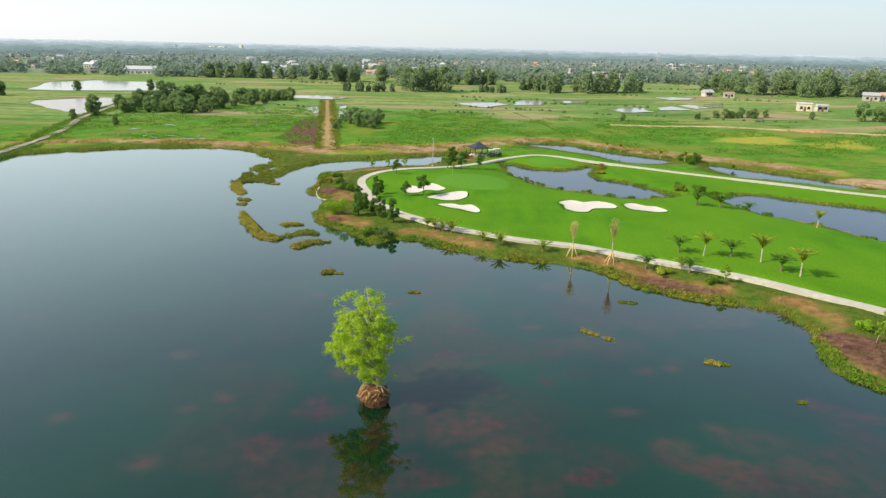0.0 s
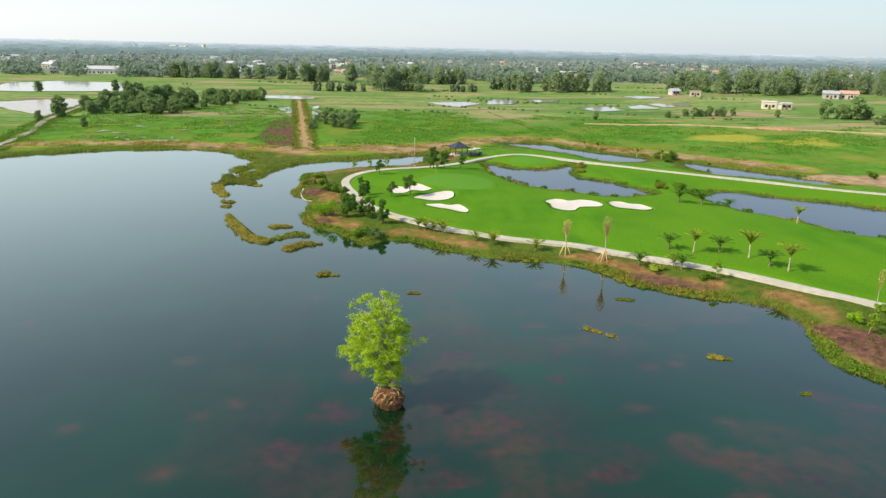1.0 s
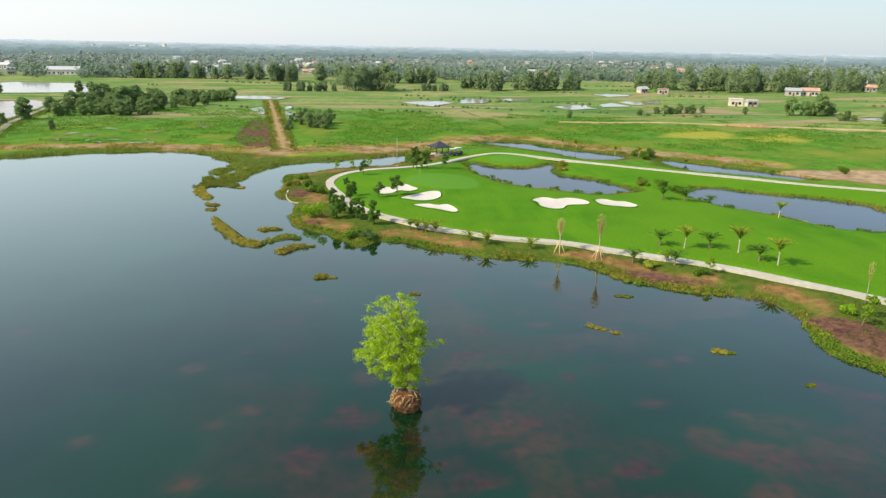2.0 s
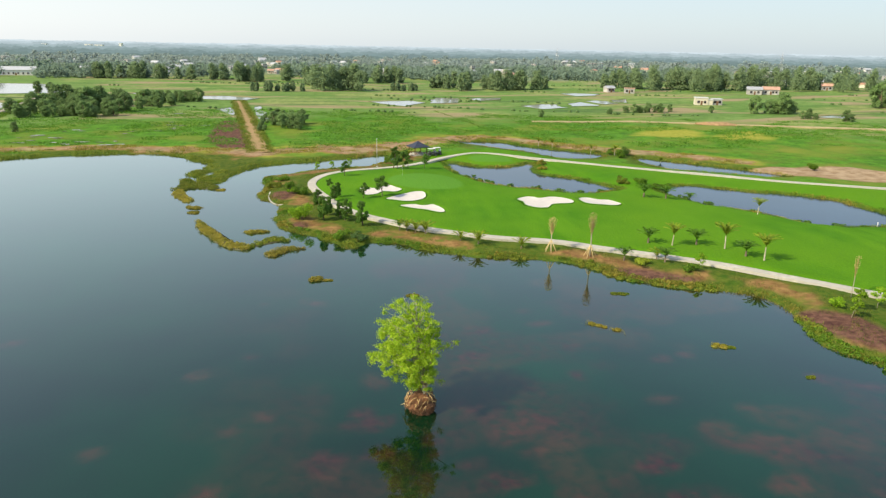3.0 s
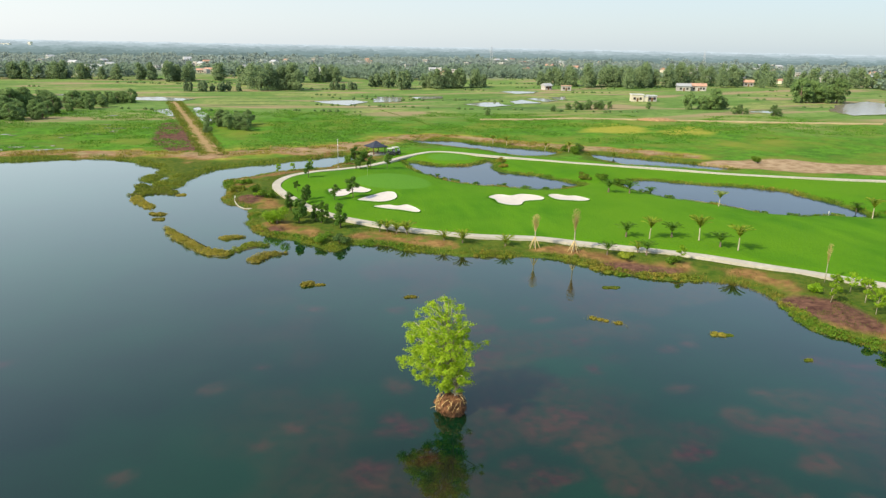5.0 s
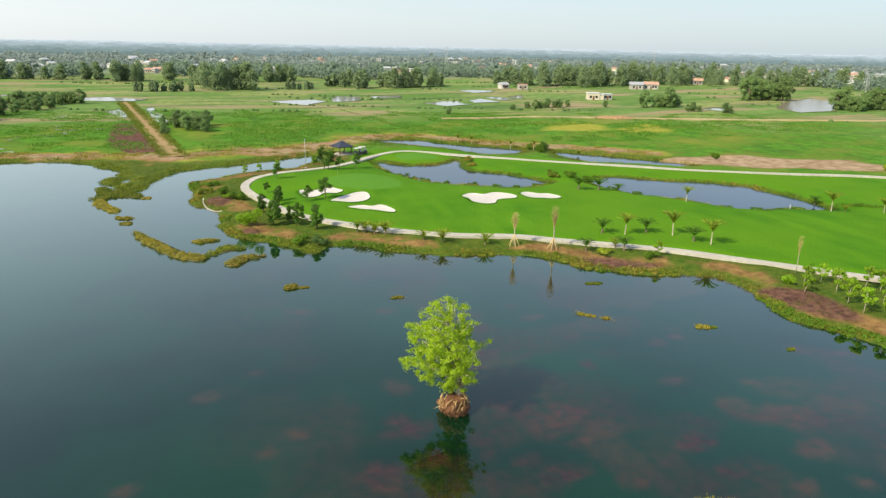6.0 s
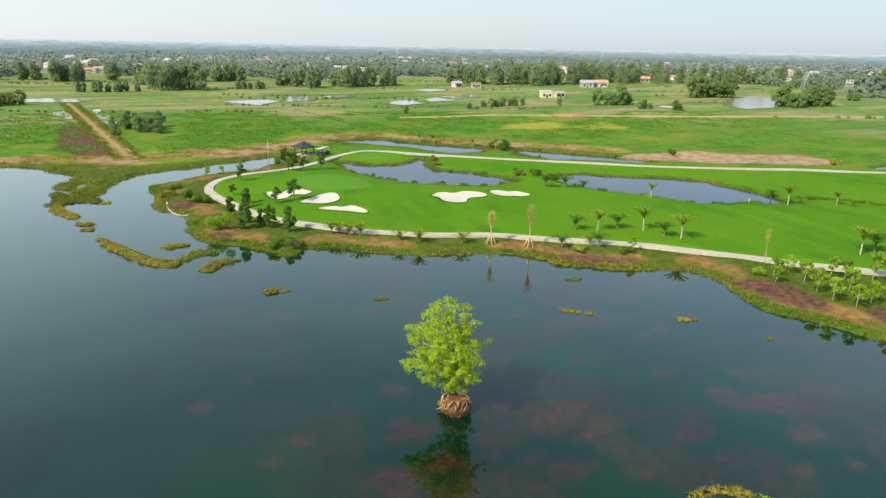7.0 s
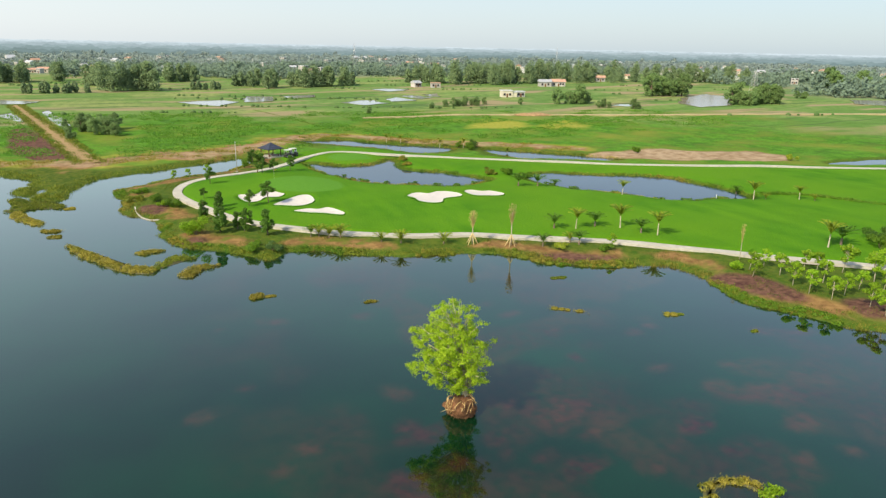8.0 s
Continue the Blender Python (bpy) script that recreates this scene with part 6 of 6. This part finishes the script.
def along(line, spacing, offset_lo, offset_hi, rows):
    """Points strewn along a shore, on its land side."""
    seg = np.linalg.norm(np.diff(line, axis=0), axis=1)
    s = np.concatenate(((0,), np.cumsum(seg)))
    out = []
    for r in range(rows):
        u = np.arange(0, s[-1], spacing) + rng.uniform(-0.5, 0.5, int(math.ceil(s[-1] / spacing))) * spacing
        u = np.clip(u, 0, s[-1])
        p = np.column_stack((np.interp(u, s, line[:, 0]), np.interp(u, s, line[:, 1])))
        t = np.column_stack((np.interp(u + 0.3, s, line[:, 0]), np.interp(u + 0.3, s, line[:, 1]))) - p
        nrm = np.column_stack((t[:, 1], -t[:, 0]))
        nrm /= np.linalg.norm(nrm, axis=1)[:, None] + 1e-9
        out.append(p + nrm * rng.uniform(offset_lo, offset_hi, (len(p), 1)))
    return np.concatenate(out)


golf_shore = spline(SHORE_GOLF[2:], False)
far_shore = spline(SHORE_FAR[:28], False)
p = along(golf_shore, 0.6, -0.8, 1.5, 6)
p = p[vnoise(p[:, 0], p[:, 1], 3.0, 91) > 0.12]
near = water_distance(p[:, 0], p[:, 1])
p = p[(near > -0.5) & (near < 2.2)]
gold = vnoise(p[:, 0], p[:, 1], 6.0, 92) > 0.48
scatter_blades("reeds", p[gold], 0.16 + 0.26 * vnoise(p[gold][:, 0], p[gold][:, 1], 2.5, 93), M_REED_GOLD, "golden reeds along the lake shore", 14)
scatter_blades("reeds", p[~gold], 0.14 + 0.26 * vnoise(p[~gold][:, 0], p[~gold][:, 1], 2.5, 93), M_REED, "yellow-green reeds along the lake shore", 14)
p = along(far_shore, 0.9, -0.6, 2.4, 5)
near = water_distance(p[:, 0], p[:, 1])
p = p[(near > -0.4) & (near < 2.6)]
scatter_blades("reeds", p, 0.25 + 0.4 * vnoise(p[:, 0], p[:, 1], 3, 94), M_REED, "olive reeds along the far lake shore", 12, 0.5)
p = along(DIRT_BANK, 0.5, -4.5, 4.5, 7)
p = p[(vnoise(p[:, 0], p[:, 1], 4, 105) > 0.45) & (water_distance(p[:, 0], p[:, 1]) > 0.8)]
scatter_blades("dry_grass", p, 0.25 + 0.45 * vnoise(p[:, 0], p[:, 1], 3, 106), M_REED_GOLD, "dry golden grass on the earth bank", 9, 0.45)
p = rng.uniform((-28, 44), (60, 160), (26000, 2))
near = water_distance(p[:, 0], p[:, 1])
p = p[(near > 0.6) & (near < 9) & (signed(p[:, 0], p[:, 1], GOLF) > 0.6) & (line_distance(p[:, 0], p[:, 1], PATH_LINE) > 1.5)]
p = p[vnoise(p[:, 0], p[:, 1], 2.4, 95) > 0.42]
scatter_blades("bank_grass", p, 0.14 + 0.22 * vnoise(p[:, 0], p[:, 1], 2.0, 96), M_BANK, "rough grass on the bank below the path", 7, 0.3)
for line, stream in ((POND_A, 0), (POND_B, 0), (STREAM_A, 1), (STREAM_B, 1)):
    q = np.concatenate((line, line[:1]))
    p = along(q, 0.6, -1.6, 1.6, 6)
    near = water_distance(p[:, 0], p[:, 1])
    p = p[(near > -0.5) & (near < 1.5)]
    tone = vnoise(p[:, 0], p[:, 1], 7, 101)
    for mat, pick, label in ((M_SHRUB, tone < 0.42, "low green reeds along the pond edge"), (M_REED, (tone >= 0.42) & (tone < 0.62), "olive reeds along the pond edge"), (M_REED_GOLD, tone >= 0.62, "golden reeds along the pond edge")):
        scatter_blades("pond_reeds", p[pick], 0.22 + 0.35 * vnoise(p[pick][:, 0], p[pick][:, 1], 3, 97), mat, label, 11, 0.3)


ditch = spline([(86, 96), (90.5, 93.4), (95.4, 88.6), (98.8, 82.6), (102.6, 76)], False)
p = along(ditch, 0.45, -1.1, 1.1, 5)
scatter_blades("ditch_reeds", p, 0.25 + 0.4 * vnoise(p[:, 0], p[:, 1], 3, 107), M_SHRUB, "dark green reeds filling the ditch beyond the pond", 11, 0.35)


meadow_ditch = spline([(31.5, 296), (34.5, 277), (38.1, 247), (40.8, 221.7), (42.2, 212)], False)
p = along(meadow_ditch, 0.6, -0.5, 0.5, 2)
scatter_blades("ditch_reeds", p, 0.12 + 0.25 * vnoise(p[:, 0], p[:, 1], 3, 108), M_SHRUB, "dark green reeds along a meadow ditch", 10, 0.3)


def shore_cushions():
    """Rounded golden and green plant cushions crowding the lake's edge."""
    gen = np.random.default_rng(66)
    p = along(golf_shore, 0.62, -0.3, 1.4, 3)
    near = water_distance(p[:, 0], p[:, 1])
    p = p[(near > -0.3) & (near < 2.2) & (vnoise(p[:, 0], p[:, 1], 4.0, 67) > 0.36)]
    tone = vnoise(p[:, 0], p[:, 1], 5.0, 68) - 0.12 * smooth(25, 38, p[:, 0]) + 0.14 * smooth(-4, -14, p[:, 0])
    for mat, pick, label in ((M_REED_GOLD, tone > 0.55, "rounded golden plants crowding the lake edge"), (M_REED, (tone > 0.38) & (tone <= 0.55), "rounded olive plants crowding the lake edge"),
                             (M_SHRUB, tone <= 0.38, "rounded green plants crowding the lake edge")):
        q = p[pick]
        per = 80
        r = np.repeat(gen.uniform(0.2, 0.56, len(q)), per)[:, None]
        d = gen.normal(size=(len(q) * per, 3))
        d /= np.linalg.norm(d, axis=1)[:, None]
        d[:, 2] = np.abs(d[:, 2]) * 0.75
        base = np.column_stack((q, np.maximum(ground_height(q[:, 0], q[:, 1]), 0.0)))
        v, f = leaf_cards(np.repeat(base, per, 0) + d * r * gen.uniform(0.7, 1.0, (len(d), 1)), gen.uniform(0.07, 0.14, len(d)), gen=gen, face=d)
        tagged(linked("shore_plants", mesh_of("shore_plants", v, f, mat)), label, "plants", kind="stuff")


shore_cushions()
road_line = spline([(-30.4, 179), (-35.5, 212), (-46.3, 278), (-57, 343)], False, 12)
p = np.concatenate((along(road_line, 0.45, 1.0, 3.4, 4), along(road_line, 0.45, -3.4, -1.1, 4)))
scatter_blades("road_verge", p, 0.3 + 0.4 * vnoise(p[:, 0], p[:, 1], 3, 103), M_REED, "rough grass along the dirt road", 8, 0.4)
track_line = spline([(-106, 150), (-110, 182), (-127, 240), (-148, 339)], False, 14)
p = np.concatenate((along(track_line, 0.6, 1.0, 4.2, 4), along(track_line, 0.6, -3.4, -1.0, 3)))
p = p[water_distance(p[:, 0], p[:, 1]) > 0.3]
scatter_blades("track_verge", p, 0.3 + 0.6 * vnoise(p[:, 0], p[:, 1], 4, 104), M_SHRUB, "dark rough grass along the farm track", 8, 0.5)


def meadow_plants():
    gen = np.random.default_rng(55)
    p = gen.uniform((-125, 180), (190, 330), (15000, 2))
    near = water_distance(p[:, 0], p[:, 1])
    ok = (near > 5) & (line_distance(p[:, 0], p[:, 1], DIRT_BANK) > 4) & (signed(p[:, 0], p[:, 1], BARE_PATCH) > 1) & (signed(p[:, 0], p[:, 1], GOLF) > 4)
    ok &= vnoise(p[:, 0], p[:, 1], 9, 98) * 0.6 + vnoise(p[:, 0], p[:, 1], 30, 99) * 0.4 > 0.5
    ok &= line_distance(p[:, 0], p[:, 1], np.array(((-30.4, 179), (-46.3, 278), (-57, 343)))) > 4.5
    ok &= p[:, 1] < 300 - 0.35 * np.maximum(p[:, 0], 0)
    p = p[ok]
    per = 24
    c = np.repeat(np.column_stack((p, ground_height(p[:, 0], p[:, 1]) + 0.10)), per, 0)
    c += gen.normal(size=c.shape) * np.array((0.95, 0.8, 0.14))
    v, f = leaf_cards(c, gen.uniform(0.12, 0.32, len(c)), up=1.2, gen=gen)
    tagged(linked("meadow_plants", mesh_of("meadow_plants", v, f, M_MEADOW)), "lush green marsh plants over the meadow", "plants", kind="stuff")


M_MEADOW = leafy("meadow_leaf", (0.080, 0.205, 0.018), (0.155, 0.33, 0.03), 0.35)
meadow_plants()
